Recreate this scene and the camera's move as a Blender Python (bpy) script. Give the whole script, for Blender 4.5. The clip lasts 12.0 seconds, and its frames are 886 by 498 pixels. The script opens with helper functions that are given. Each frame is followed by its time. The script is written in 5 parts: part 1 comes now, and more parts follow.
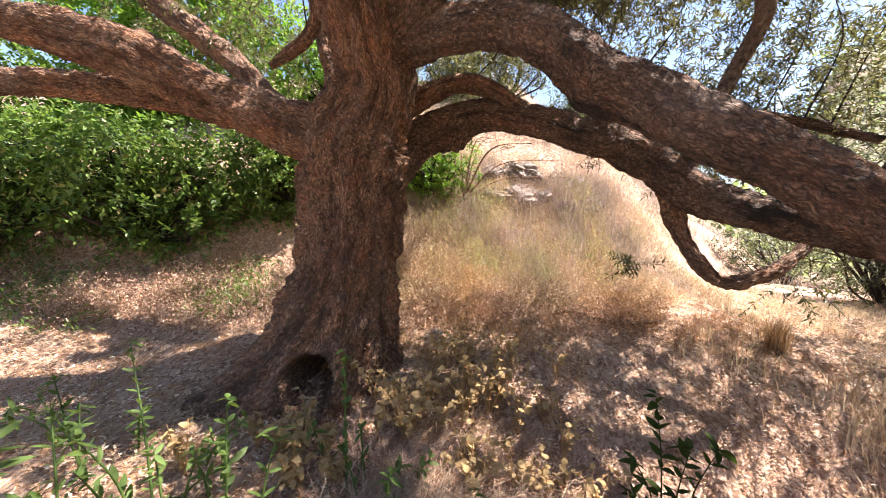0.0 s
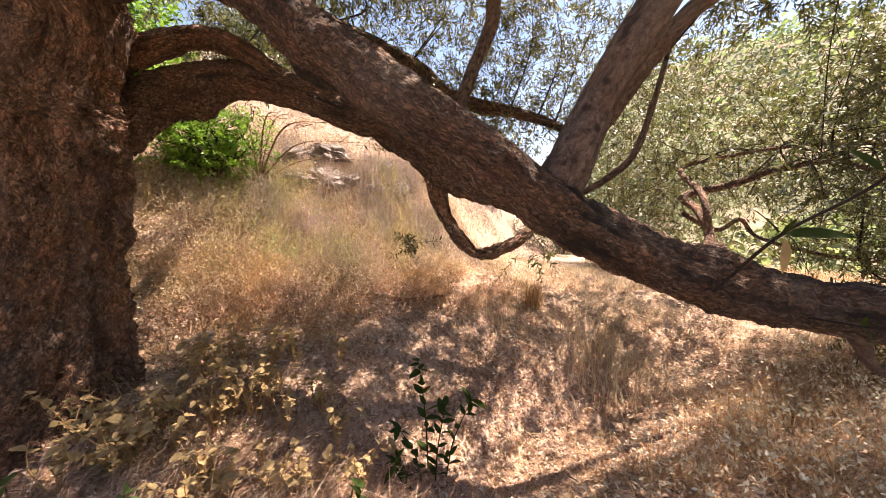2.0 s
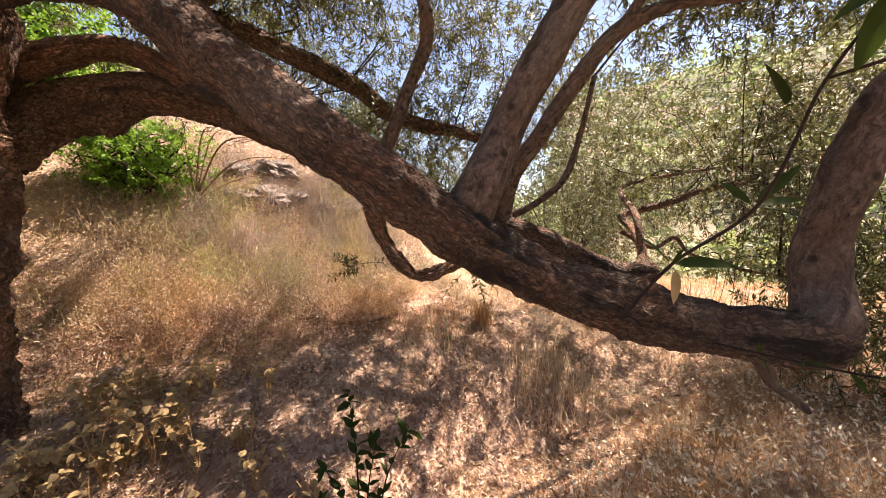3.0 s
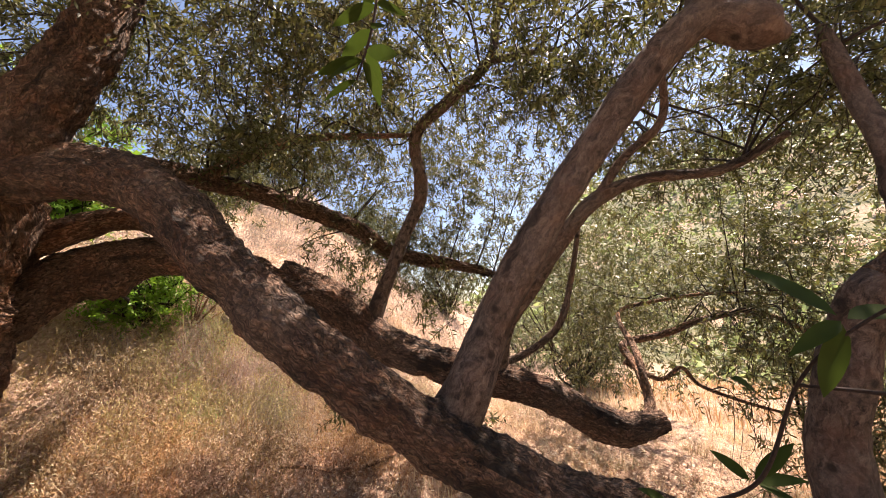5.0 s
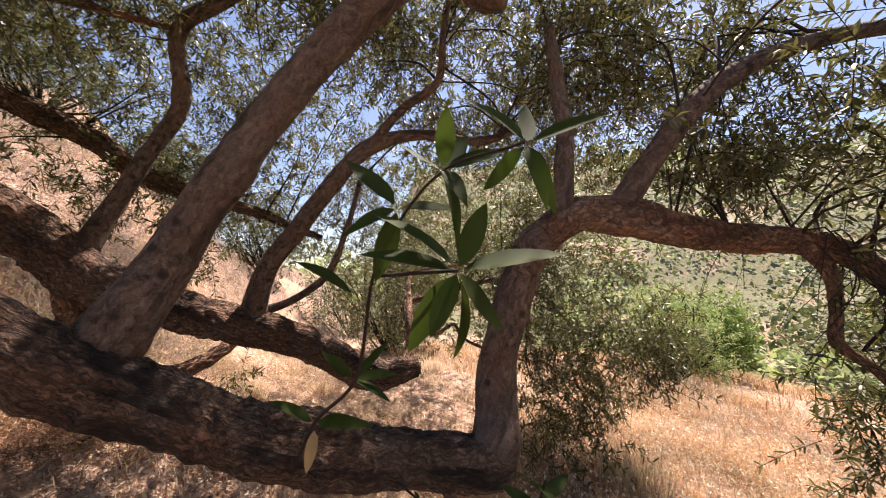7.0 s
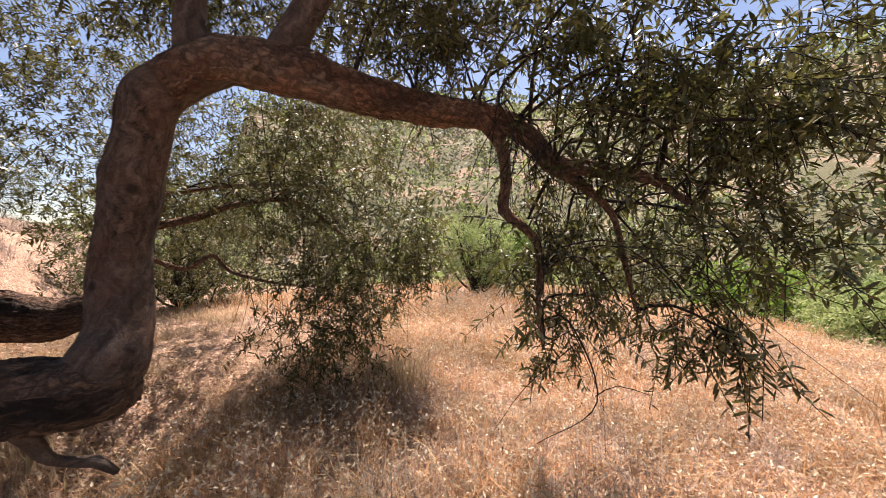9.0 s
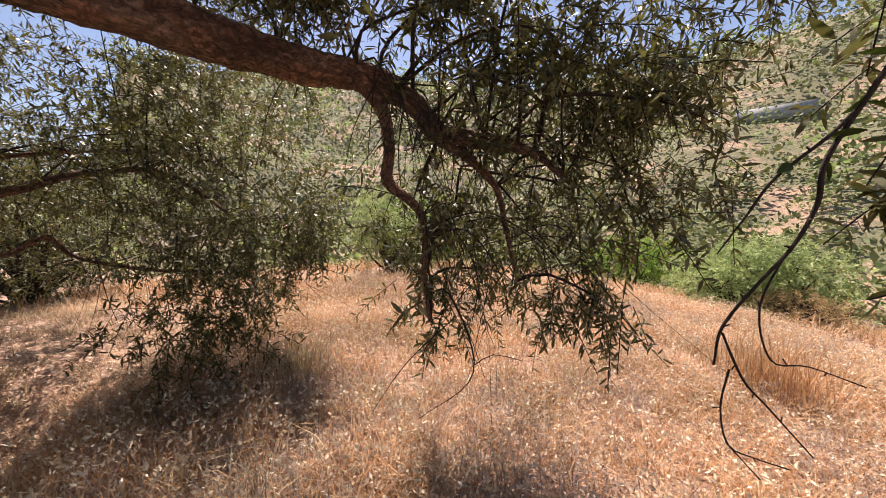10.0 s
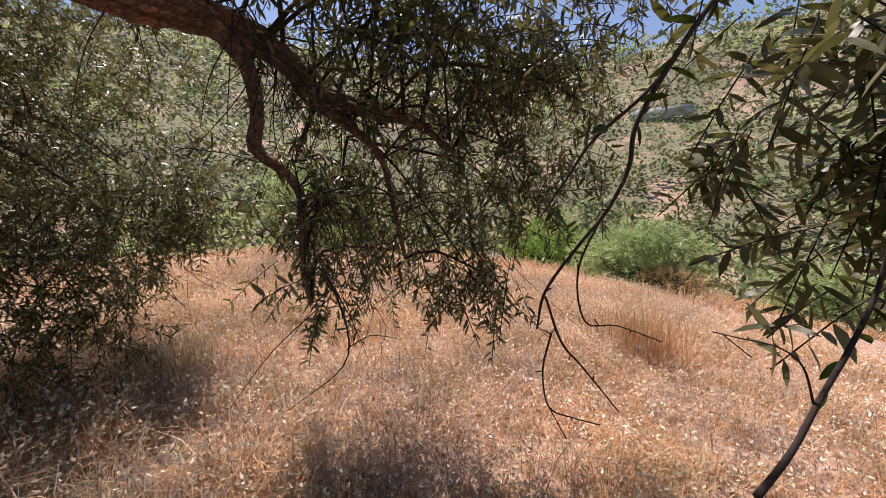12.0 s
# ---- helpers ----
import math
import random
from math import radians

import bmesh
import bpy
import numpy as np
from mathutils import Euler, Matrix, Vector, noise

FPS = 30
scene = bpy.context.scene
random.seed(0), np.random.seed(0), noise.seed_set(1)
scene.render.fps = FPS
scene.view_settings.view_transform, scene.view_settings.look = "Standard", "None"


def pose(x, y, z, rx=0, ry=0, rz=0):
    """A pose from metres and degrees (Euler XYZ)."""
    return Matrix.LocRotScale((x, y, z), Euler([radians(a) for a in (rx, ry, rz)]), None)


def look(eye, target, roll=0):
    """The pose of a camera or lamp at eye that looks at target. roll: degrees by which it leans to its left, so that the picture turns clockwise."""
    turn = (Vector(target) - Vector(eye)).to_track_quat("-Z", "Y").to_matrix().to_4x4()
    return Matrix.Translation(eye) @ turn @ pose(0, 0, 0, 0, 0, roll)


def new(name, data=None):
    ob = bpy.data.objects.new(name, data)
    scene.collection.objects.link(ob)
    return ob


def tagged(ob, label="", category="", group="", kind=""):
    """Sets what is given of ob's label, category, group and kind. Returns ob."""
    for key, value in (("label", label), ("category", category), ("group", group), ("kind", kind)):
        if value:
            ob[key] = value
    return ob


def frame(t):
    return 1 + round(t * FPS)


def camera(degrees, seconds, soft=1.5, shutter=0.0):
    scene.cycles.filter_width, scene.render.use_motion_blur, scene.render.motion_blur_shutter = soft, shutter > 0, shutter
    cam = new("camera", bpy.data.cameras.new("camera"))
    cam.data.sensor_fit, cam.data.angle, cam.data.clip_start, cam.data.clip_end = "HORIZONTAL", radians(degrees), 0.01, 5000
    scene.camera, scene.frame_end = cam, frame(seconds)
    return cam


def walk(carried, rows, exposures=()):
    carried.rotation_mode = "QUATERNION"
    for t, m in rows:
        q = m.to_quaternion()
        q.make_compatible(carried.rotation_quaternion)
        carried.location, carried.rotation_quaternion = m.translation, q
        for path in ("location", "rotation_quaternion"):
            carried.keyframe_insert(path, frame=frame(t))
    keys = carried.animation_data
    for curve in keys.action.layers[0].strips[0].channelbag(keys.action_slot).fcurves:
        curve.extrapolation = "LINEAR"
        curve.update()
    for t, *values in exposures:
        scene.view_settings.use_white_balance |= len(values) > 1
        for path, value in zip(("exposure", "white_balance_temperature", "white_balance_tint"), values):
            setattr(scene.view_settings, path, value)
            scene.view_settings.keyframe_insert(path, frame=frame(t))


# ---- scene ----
cam = camera(102.2, 12.0, soft=0.8, shutter=0.15)
PATH = [
    (0, (-0.208, -0.094, 1.504), (-0.095, 1.895, 1.334), 0.9),
    (0.5, (-0.059, -0.086, 1.49), (0.278, 1.877, 1.302), 0.5),
    (1, (0.106, -0.089, 1.481), (0.649, 1.825, 1.277), 0.1),
    (1.5, (0.285, -0.104, 1.468), (1.012, 1.746, 1.247), -0.1),
    (2, (0.471, -0.144, 1.441), (1.355, 1.636, 1.214), 0.0),
    (2.5, (0.661, -0.174, 1.445), (1.651, 1.551, 1.234), 0.0),
    (2.7, (0.717, -0.189, 1.457), (1.738, 1.52, 1.263), -0.0),
    (4.3, (0.841, -0.22, 1.837), (1.837, 1.505, 2.016), -1.5),
    (4.5, (0.83, -0.234, 1.897), (1.817, 1.491, 2.122), -1.5),
    (5, (0.832, -0.259, 2.014), (1.839, 1.44, 2.331), -1.2),
    (5.5, (0.903, -0.312, 2.071), (2.01, 1.316, 2.426), -0.4),
    (6, (1.043, -0.386, 2.03), (2.317, 1.117, 2.372), 1.1),
    (6.5, (1.207, -0.475, 1.92), (2.665, 0.865, 2.2), 2.1),
    (7, (1.364, -0.561, 1.813), (2.979, 0.604, 2.001), 2.5),
    (7.5, (1.501, -0.656, 1.719), (3.234, 0.337, 1.809), 2.7),
    (7.7, (1.552, -0.705, 1.678), (3.324, 0.219, 1.734), 2.8),
    (9.3, (2.101, -1.312, 1.472), (4.069, -0.981, 1.339), -2.0),
    (9.5, (2.123, -1.346, 1.464), (4.101, -1.106, 1.302), -1.9),
    (10, (2.157, -1.412, 1.449), (4.145, -1.375, 1.232), -1.7),
    (10.5, (2.191, -1.492, 1.43), (4.171, -1.605, 1.174), -1.4),
    (11, (2.21, -1.544, 1.415), (4.176, -1.784, 1.136), -0.8),
    (11.5, (2.218, -1.594, 1.406), (4.169, -1.915, 1.108), -0.5),
    (12, (2.22, -1.618, 1.397), (4.161, -1.984, 1.085), -0.6),
]
walk(cam, [(t, look(eye, target, roll)) for t, eye, target, roll in PATH], exposures=[(0.0, 2.24, 6800, 17), (2.5, 1.9, 7700, 21), (5.5, 1.63, 7650, 22), (7.5, 1.34, 7200, 22), (9.5, 1.08, 7350, 24), (12.0, 0.72, 6750, 23)])

# ---- world and sun ----
SUN_AZ, SUN_EL = 81.0, 60.0
world = bpy.data.worlds.new("sky")
scene.world = world
world.use_nodes = True
wn = world.node_tree.nodes
sky = wn.new("ShaderNodeTexSky")
sky.sky_type = 'NISHITA'
sky.sun_disc = False
sky.sun_elevation, sky.sun_rotation = radians(SUN_EL), radians(SUN_AZ)
sky.air_density, sky.dust_density, sky.ozone_density = 1.0, 0.4, 2.5
world.node_tree.links.new(sky.outputs[0], wn["Background"].inputs[0])
wn["Background"].inputs[1].default_value = 0.078
sun_data = bpy.data.lights.new("sun", 'SUN')
sun_data.energy, sun_data.angle, sun_data.color = 5.0, radians(0.55), (1.0, 0.95, 0.87)
sun = new("sun", sun_data)
_se = radians(SUN_EL)
SUN_DIR = Vector((math.cos(_se) * math.sin(radians(SUN_AZ)), math.cos(_se) * math.cos(radians(SUN_AZ)), math.sin(_se)))
sun.matrix_world = look(SUN_DIR * 50, (0, 0, 0))

# ---- materials ----


class Nodes:
    """Short hand for building node materials."""

    def __init__(self, name):
        self.mat = bpy.data.materials.new(name)
        self.mat.use_nodes = True
        self.t = self.mat.node_tree
        self.bsdf = self.t.nodes["Principled BSDF"]
        self.out = self.t.nodes["Material Output"]

    def n(self, kind, **sets):
        node = self.t.nodes.new("ShaderNode" + kind)
        for k, v in sets.items():
            setattr(node, k, v)
        return node

    def l(self, a, b):
        self.t.links.new(a, b)

    def noise(self, vec, scale, detail=4.0, rough=0.55):
        node = self.n("TexNoise")
        node.inputs["Scale"].default_value = scale
        node.inputs["Detail"].default_value = detail
        node.inputs["Roughness"].default_value = rough
        if vec is not None:
            self.l(vec, node.inputs["Vector"])
        return node.outputs["Fac"]

    def ramp(self, fac, stops):
        node = self.n("ValToRGB")
        el = node.color_ramp.elements
        while len(el) < len(stops):
            el.new(0.5)
        for e, (p, c) in zip(el, stops):
            e.position = p
            e.color = (*c, 1)
        self.l(fac, node.inputs[0])
        return node.outputs[0]

    def mix(self, a, b, fac, mode='MIX'):
        node = self.n("Mix", data_type='RGBA', blend_type=mode)
        for sock, v in ((node.inputs[0], fac), (node.inputs[6], a), (node.inputs[7], b)):
            if isinstance(v, (int, float)):
                sock.default_value = v
            elif isinstance(v, tuple):
                sock.default_value = (*v, 1)
            else:
                self.l(v, sock)
        return node.outputs[2]

    def math(self, op, a, b=0.0):
        node = self.n("Math", operation=op)
        for sock, v in zip(node.inputs, (a, b)):
            if isinstance(v, (int, float)):
                sock.default_value = v
            else:
                self.l(v, sock)
        return node.outputs[0]

    def bump(self, height, strength, dist):
        node = self.n("Bump")
        node.inputs["Strength"].default_value = strength
        node.inputs["Distance"].default_value = dist
        self.l(height, node.inputs["Height"])
        self.l(node.outputs[0], self.bsdf.inputs["Normal"])

    def base(self, col, rough=0.8):
        if isinstance(col, tuple):
            self.bsdf.inputs["Base Color"].default_value = (*col, 1)
        else:
            self.l(col, self.bsdf.inputs["Base Color"])
        self.bsdf.inputs["Roughness"].default_value = rough
        return self.mat


def mat_bark(name, deep, mid, light, grain, depth, stain, cracks):
    m = Nodes(name)
    uv = m.n("UVMap").outputs[0]
    obj = m.n("TexCoord").outputs["Object"]
    warp = m.n("TexNoise")
    warp.inputs["Scale"].default_value = grain * 0.6
    warp.inputs["Detail"].default_value = 5.0
    m.l(obj, warp.inputs["Vector"])
    sh = m.n("VectorMath", operation='SCALE')
    sh.inputs["Scale"].default_value = 2.2 / grain
    m.l(warp.outputs["Color"], sh.inputs[0])
    add = m.n("VectorMath", operation='ADD')
    m.l(uv, add.inputs[0])
    m.l(sh.outputs[0], add.inputs[1])
    mp = m.n("Mapping")
    mp.inputs["Scale"].default_value = (1.0, 0.3, 1.0)
    m.l(add.outputs[0], mp.inputs["Vector"])
    cell = m.n("TexVoronoi", feature='DISTANCE_TO_EDGE')
    cell.inputs["Scale"].default_value = grain
    m.l(mp.outputs[0], cell.inputs["Vector"])
    crack = m.ramp(cell.outputs["Distance"], [(0.02, (0, 0, 0)), (0.26, (1, 1, 1))])
    flake = m.noise(mp.outputs[0], grain * 2.2, 8.0, 0.72)
    fine = m.noise(obj, grain * 7, 5.0, 0.7)
    blot = m.n("Mapping")
    blot.inputs["Scale"].default_value = (2.4, 0.7, 1.0)
    m.l(add.outputs[0], blot.inputs["Vector"])
    big = m.noise(blot.outputs[0], 2.2, 5.0, 0.6)
    grey = m.noise(obj, 1.7, 3.0)
    tint = m.ramp(flake, [(0.36, deep), (0.5, mid), (0.66, light)])
    tint = m.mix(tint, (light[0] * 0.75, light[1] * 0.85, light[2] * 0.95), m.ramp(grey, [(0.5, (0, 0, 0)), (0.72, (0.5, 0.5, 0.5))]))
    tint = m.mix(tint, m.ramp(fine, [(0.3, (0.6, 0.58, 0.55)), (0.7, (1.25, 1.22, 1.2))]), 0.8, 'MULTIPLY')
    rust = m.noise(obj, 5.3, 5.0, 0.65)
    tint = m.mix(tint, (mid[0] * 1.35, mid[1] * 0.95, mid[2] * 0.75), m.ramp(rust, [(0.48, (0, 0, 0)), (0.66, (0.45, 0.45, 0.45))]))
    col = m.mix(m.mix(deep, tint, 1 - cracks), tint, crack)
    furrow = None
    if cracks > 0.5:
        # long furrows that run up the stem, wider than the plates
        run = m.n("Mapping")
        run.inputs["Scale"].default_value = (1.0, 0.16, 1.0)
        m.l(add.outputs[0], run.inputs["Vector"])
        furrow = m.ramp(m.noise(run.outputs[0], 13.0, 4.0, 0.6), [(0.36, (0, 0, 0)), (0.6, (1, 1, 1))])
        col = m.mix(col, m.ramp(furrow, [(0.0, (0.52, 0.45, 0.42)), (0.5, (1, 1, 1)), (1.0, (1.28, 1.22, 1.18))]), 1.0, 'MULTIPLY')
    col = m.mix(col, deep, m.ramp(big, [(0.52, (0, 0, 0)), (0.63, (stain, stain, stain))]))
    if cracks < 0.5:
        knot = m.n("TexVoronoi")
        knot.inputs["Scale"].default_value = grain * 0.36
        m.l(obj, knot.inputs["Vector"])
        col = m.mix(deep, col, m.ramp(knot.outputs["Distance"], [(0.09, (0.1, 0.1, 0.1)), (0.2, (1, 1, 1))]))
    h = m.math('ADD', m.math('MULTIPLY', crack, cracks), m.math('ADD', m.math('MULTIPLY', flake, 1.0), m.math('MULTIPLY', fine, 0.25)))
    if furrow is not None:
        h = m.math('ADD', h, m.math('MULTIPLY', furrow, 1.1))
    m.bump(h, 1.0, depth)
    return m.base(col, 0.92)


BARK = mat_bark("old_bark", (0.04, 0.02, 0.013), (0.46, 0.25, 0.152), (0.74, 0.52, 0.38), 44.0, 0.05, 0.6, 0.6)
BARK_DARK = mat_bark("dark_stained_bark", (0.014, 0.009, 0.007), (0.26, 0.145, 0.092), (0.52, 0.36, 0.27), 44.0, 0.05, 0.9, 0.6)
BARK_YOUNG = mat_bark("smooth_grey_bark", (0.025, 0.015, 0.011), (0.165, 0.112, 0.088), (0.3, 0.228, 0.186), 20.0, 0.022, 0.8, 0.3)
BARK_TWIG = mat_bark("twig_bark", (0.01, 0.006, 0.005), (0.028, 0.017, 0.013), (0.055, 0.036, 0.029), 90.0, 0.002, 0.3, 0.1)


def mat_leaf(name, stops, gloss, through_col, amount):
    m = Nodes(name)
    geo = m.n("NewGeometry")
    col = m.ramp(geo.outputs["Random Per Island"], stops)
    obj = m.n("TexCoord").outputs["Object"]
    col = m.mix(col, m.ramp(m.noise(obj, 1.3, 2.0), [(0.35, (0.7, 0.72, 0.65)), (0.65, (1.15, 1.12, 1.05))]), 1.0, 'MULTIPLY')
    m.base(col, gloss)
    m.bsdf.inputs["Specular IOR Level"].default_value = 0.3 if gloss < 0.7 else 0.1
    tr = m.n("BsdfTranslucent")
    m.l(m.mix(col, through_col, 0.6), tr.inputs[0])
    mixs = m.n("MixShader")
    mixs.inputs[0].default_value = amount
    m.l(m.bsdf.outputs[0], mixs.inputs[1])
    m.l(tr.outputs[0], mixs.inputs[2])
    m.l(mixs.outputs[0], m.out.inputs[0])
    return m.mat


OLIVE_LEAF = mat_leaf("olive_leaf", [(0.0, (0.042, 0.048, 0.018)), (0.45, (0.08, 0.084, 0.034)), (0.8, (0.14, 0.14, 0.075)), (0.985, (0.25, 0.25, 0.16)), (1.0, (0.3, 0.23, 0.07))], 0.42, (0.25, 0.25, 0.065), 0.25)
OLIVE_FAR = mat_leaf("dusty_olive_leaf", [(0.0, (0.042, 0.054, 0.026)), (0.5, (0.076, 0.095, 0.045)), (0.9, (0.14, 0.16, 0.09)), (1.0, (0.28, 0.29, 0.21))], 0.45, (0.19, 0.22, 0.075), 0.22)
SPRIG_LEAF = mat_leaf("sprout_leaf", [(0.0, (0.018, 0.03, 0.007)), (0.6, (0.034, 0.054, 0.012)), (1.0, (0.08, 0.1, 0.02))], 0.72, (0.12, 0.2, 0.03), 0.15)
YOUNG_LEAF = mat_leaf("young_leaf", [(0.0, (0.06, 0.1, 0.025)), (0.6, (0.09, 0.15, 0.04)), (1.0, (0.16, 0.22, 0.07))], 0.6, (0.25, 0.36, 0.06), 0.3)
SHRUB_LEAF = mat_leaf("shrub_leaf", [(0.0, (0.045, 0.09, 0.022)), (0.5, (0.1, 0.18, 0.045)), (0.9, (0.19, 0.3, 0.08)), (1.0, (0.25, 0.2, 0.1))], 0.45, (0.25, 0.4, 0.06), 0.35)
LENTISK_LEAF = mat_leaf("bright_shrub_leaf", [(0.0, (0.07, 0.16, 0.02)), (0.6, (0.14, 0.29, 0.035)), (1.0, (0.24, 0.42, 0.06))], 0.5, (0.3, 0.5, 0.05), 0.35)
GREY_LEAF = mat_leaf("silvery_scrub_leaf", [(0.0, (0.2, 0.28, 0.11)), (0.6, (0.3, 0.4, 0.17)), (1.0, (0.42, 0.5, 0.26))], 0.6, (0.4, 0.52, 0.18), 0.35)
DRY_LEAF = mat_leaf("dried_leaf", [(0.0, (0.28, 0.17, 0.1)), (0.5, (0.42, 0.29, 0.16)), (1.0, (0.54, 0.42, 0.23))], 0.7, (0.5, 0.37, 0.17), 0.3)
SCRUB_LEAF = mat_leaf("hill_scrub_leaf", [(0.0, (0.07, 0.1, 0.04)), (0.6, (0.12, 0.155, 0.065)), (1.0, (0.2, 0.23, 0.11))], 0.6, (0.25, 0.27, 0.1), 0.2)
LITTER_LEAF = mat_leaf("fallen_leaf", [(0.0, (0.16, 0.08, 0.055)), (0.4, (0.36, 0.21, 0.15)), (0.8, (0.56, 0.4, 0.31)), (1.0, (0.74, 0.6, 0.5))], 0.6, (0.5, 0.35, 0.22), 0.1)
HERB_GREY = mat_leaf("withered_grey_herb", [(0.0, (0.22, 0.16, 0.15)), (0.6, (0.4, 0.33, 0.31)), (1.0, (0.6, 0.52, 0.46))], 0.7, (0.5, 0.42, 0.35), 0.2)
SEED = mat_leaf("pale_seed_head", [(0.0, (0.6, 0.47, 0.34)), (0.6, (0.8, 0.7, 0.57)), (1.0, (0.9, 0.84, 0.74))], 0.6, (0.8, 0.7, 0.55), 0.25)
DEAD_MAUVE = mat_leaf("dead_thistle", [(0.0, (0.26, 0.18, 0.18)), (0.6, (0.48, 0.37, 0.37)), (1.0, (0.68, 0.57, 0.55))], 0.75, (0.45, 0.36, 0.33), 0.2)
DEAD_OLIVE = mat_leaf("half_dry_herb", [(0.0, (0.28, 0.22, 0.1)), (0.5, (0.52, 0.44, 0.21)), (1.0, (0.74, 0.66, 0.4))], 0.75, (0.5, 0.44, 0.18), 0.25)
DEAD_RUST = mat_leaf("rusty_dead_herb", [(0.0, (0.28, 0.14, 0.07)), (0.5, (0.52, 0.3, 0.17)), (1.0, (0.7, 0.48, 0.31))], 0.75, (0.5, 0.3, 0.14), 0.2)
STRAW = mat_leaf("dry_straw", [(0.0, (0.3, 0.145, 0.08)), (0.4, (0.51, 0.285, 0.155)), (0.8, (0.65, 0.42, 0.25)), (1.0, (0.78, 0.62, 0.46))], 0.75, (0.6, 0.4, 0.2), 0.25)
STRAW_PALE = mat_leaf("pale_straw", [(0.0, (0.34, 0.22, 0.16)), (0.4, (0.58, 0.43, 0.31)), (0.8, (0.78, 0.65, 0.5)), (0.93, (0.46, 0.42, 0.26)), (1.0, (0.45, 0.35, 0.35))], 0.75, (0.6, 0.46, 0.27), 0.25)


def mat_ground():
    m = Nodes("dry_earth_and_litter")
    obj = m.n("TexCoord").outputs["Object"]
    big = m.noise(obj, 0.45, 4.0)
    mid = m.noise(obj, 4.0, 6.0, 0.65)
    fine = m.noise(obj, 36.0, 6.0, 0.75)
    cell = m.n("TexVoronoi")
    cell.inputs["Scale"].default_value = 38.0
    warp = m.n("Mapping")
    warp.inputs["Scale"].default_value = (1.0, 0.45, 1.0)
    m.l(obj, warp.inputs["Vector"])
    m.l(warp.outputs[0], cell.inputs["Vector"])
    soil = m.ramp(mid, [(0.3, (0.2, 0.115, 0.08)), (0.5, (0.38, 0.235, 0.165)), (0.72, (0.56, 0.38, 0.28))])
    scraps = m.n("SeparateColor")
    m.l(cell.outputs["Color"], scraps.inputs[0])
    litter = m.ramp(scraps.outputs[0], [(0.0, (0.13, 0.07, 0.05)), (0.35, (0.34, 0.205, 0.145)), (0.7, (0.56, 0.38, 0.28)), (1.0, (0.76, 0.6, 0.48))])
    col = m.mix(soil, litter, 0.6)
    col = m.mix(col, m.ramp(fine, [(0.3, (0.6, 0.57, 0.55)), (0.7, (1.3, 1.3, 1.3))]), 0.9, 'MULTIPLY')
    col = m.mix(col, (0.52, 0.35, 0.23), m.ramp(big, [(0.42, (0, 0, 0)), (0.68, (0.4, 0.4, 0.4))]))
    far = m.noise(obj, 0.09, 6.0, 0.7)
    dist = m.n("VectorMath", operation='LENGTH')
    m.l(obj, dist.inputs[0])
    away = m.ramp(m.math('MULTIPLY', dist.outputs["Value"], 0.02), [(0.36, (0, 0, 0)), (0.7, (1, 1, 1))])
    green = m.mix((0.09, 0.115, 0.05), (0.2, 0.17, 0.1), m.noise(obj, 1.1, 5.0, 0.7))
    cover = m.ramp(far, [(0.5, (1, 1, 1)), (0.6, (0.2, 0.2, 0.2))])
    col = m.mix(col, green, m.mix((0, 0, 0), cover, away))
    h = m.math('ADD', m.math('MULTIPLY', fine, 0.8), m.math('MULTIPLY', scraps.outputs[1], 0.5))
    m.bump(h, 1.0, 0.03)
    return m.base(col, 0.95)


GROUND = mat_ground()


def mat_rock():
    m = Nodes("weathered_limestone")
    obj = m.n("TexCoord").outputs["Object"]
    f = m.noise(obj, 6.0, 8.0, 0.65)
    col = m.ramp(f, [(0.3, (0.16, 0.125, 0.105)), (0.55, (0.28, 0.23, 0.2)), (0.75, (0.4, 0.335, 0.295))])
    m.bump(m.noise(obj, 22.0, 8.0, 0.7), 0.9, 0.05)
    return m.base(col, 0.92)


ROCK = mat_rock()


def mat_plaster():
    m = Nodes("weathered_grey_plaster")
    obj = m.n("TexCoord").outputs["Object"]
    f = m.noise(obj, 1.2, 6.0, 0.65)
    return m.base(m.ramp(f, [(0.3, (0.3, 0.32, 0.35)), (0.7, (0.46, 0.48, 0.52))]), 0.8)


PLASTER = mat_plaster()

# ---- mesh helpers ----
RNG = np.random.default_rng(7)


def mesh_arrays(name, verts, quads=(), tris=(), uvs=None):
    """A mesh from arrays of corners, four-sided and three-sided faces."""
    verts = np.asarray(verts, np.float32).reshape(-1, 3)
    quads = np.asarray(quads, np.int32).reshape(-1, 4)
    tris = np.asarray(tris, np.int32).reshape(-1, 3)
    me = bpy.data.meshes.new(name)
    loops = np.concatenate([quads.ravel(), tris.ravel()])
    sizes = np.concatenate([np.full(len(quads), 4), np.full(len(tris), 3)]).astype(np.int32)
    starts = np.concatenate([[0], np.cumsum(sizes)[:-1]]).astype(np.int32) if len(sizes) else sizes
    me.vertices.add(len(verts))
    me.vertices.foreach_set("co", verts.ravel())
    me.loops.add(len(loops))
    me.loops.foreach_set("vertex_index", loops)
    me.polygons.add(len(sizes))
    me.polygons.foreach_set("loop_start", starts)
    if uvs is not None:
        layer = me.uv_layers.new(name="UVMap")
        layer.data.foreach_set("uv", np.asarray(uvs, np.float32).ravel())
    me.update(calc_edges=True)
    return me


def smooth(me):
    me.polygons.foreach_set("use_smooth", np.ones(len(me.polygons), bool))
    return me


def loose(ob):
    """Marks a mass of pieces too small to be told apart."""
    return tagged(ob, kind="stuff")


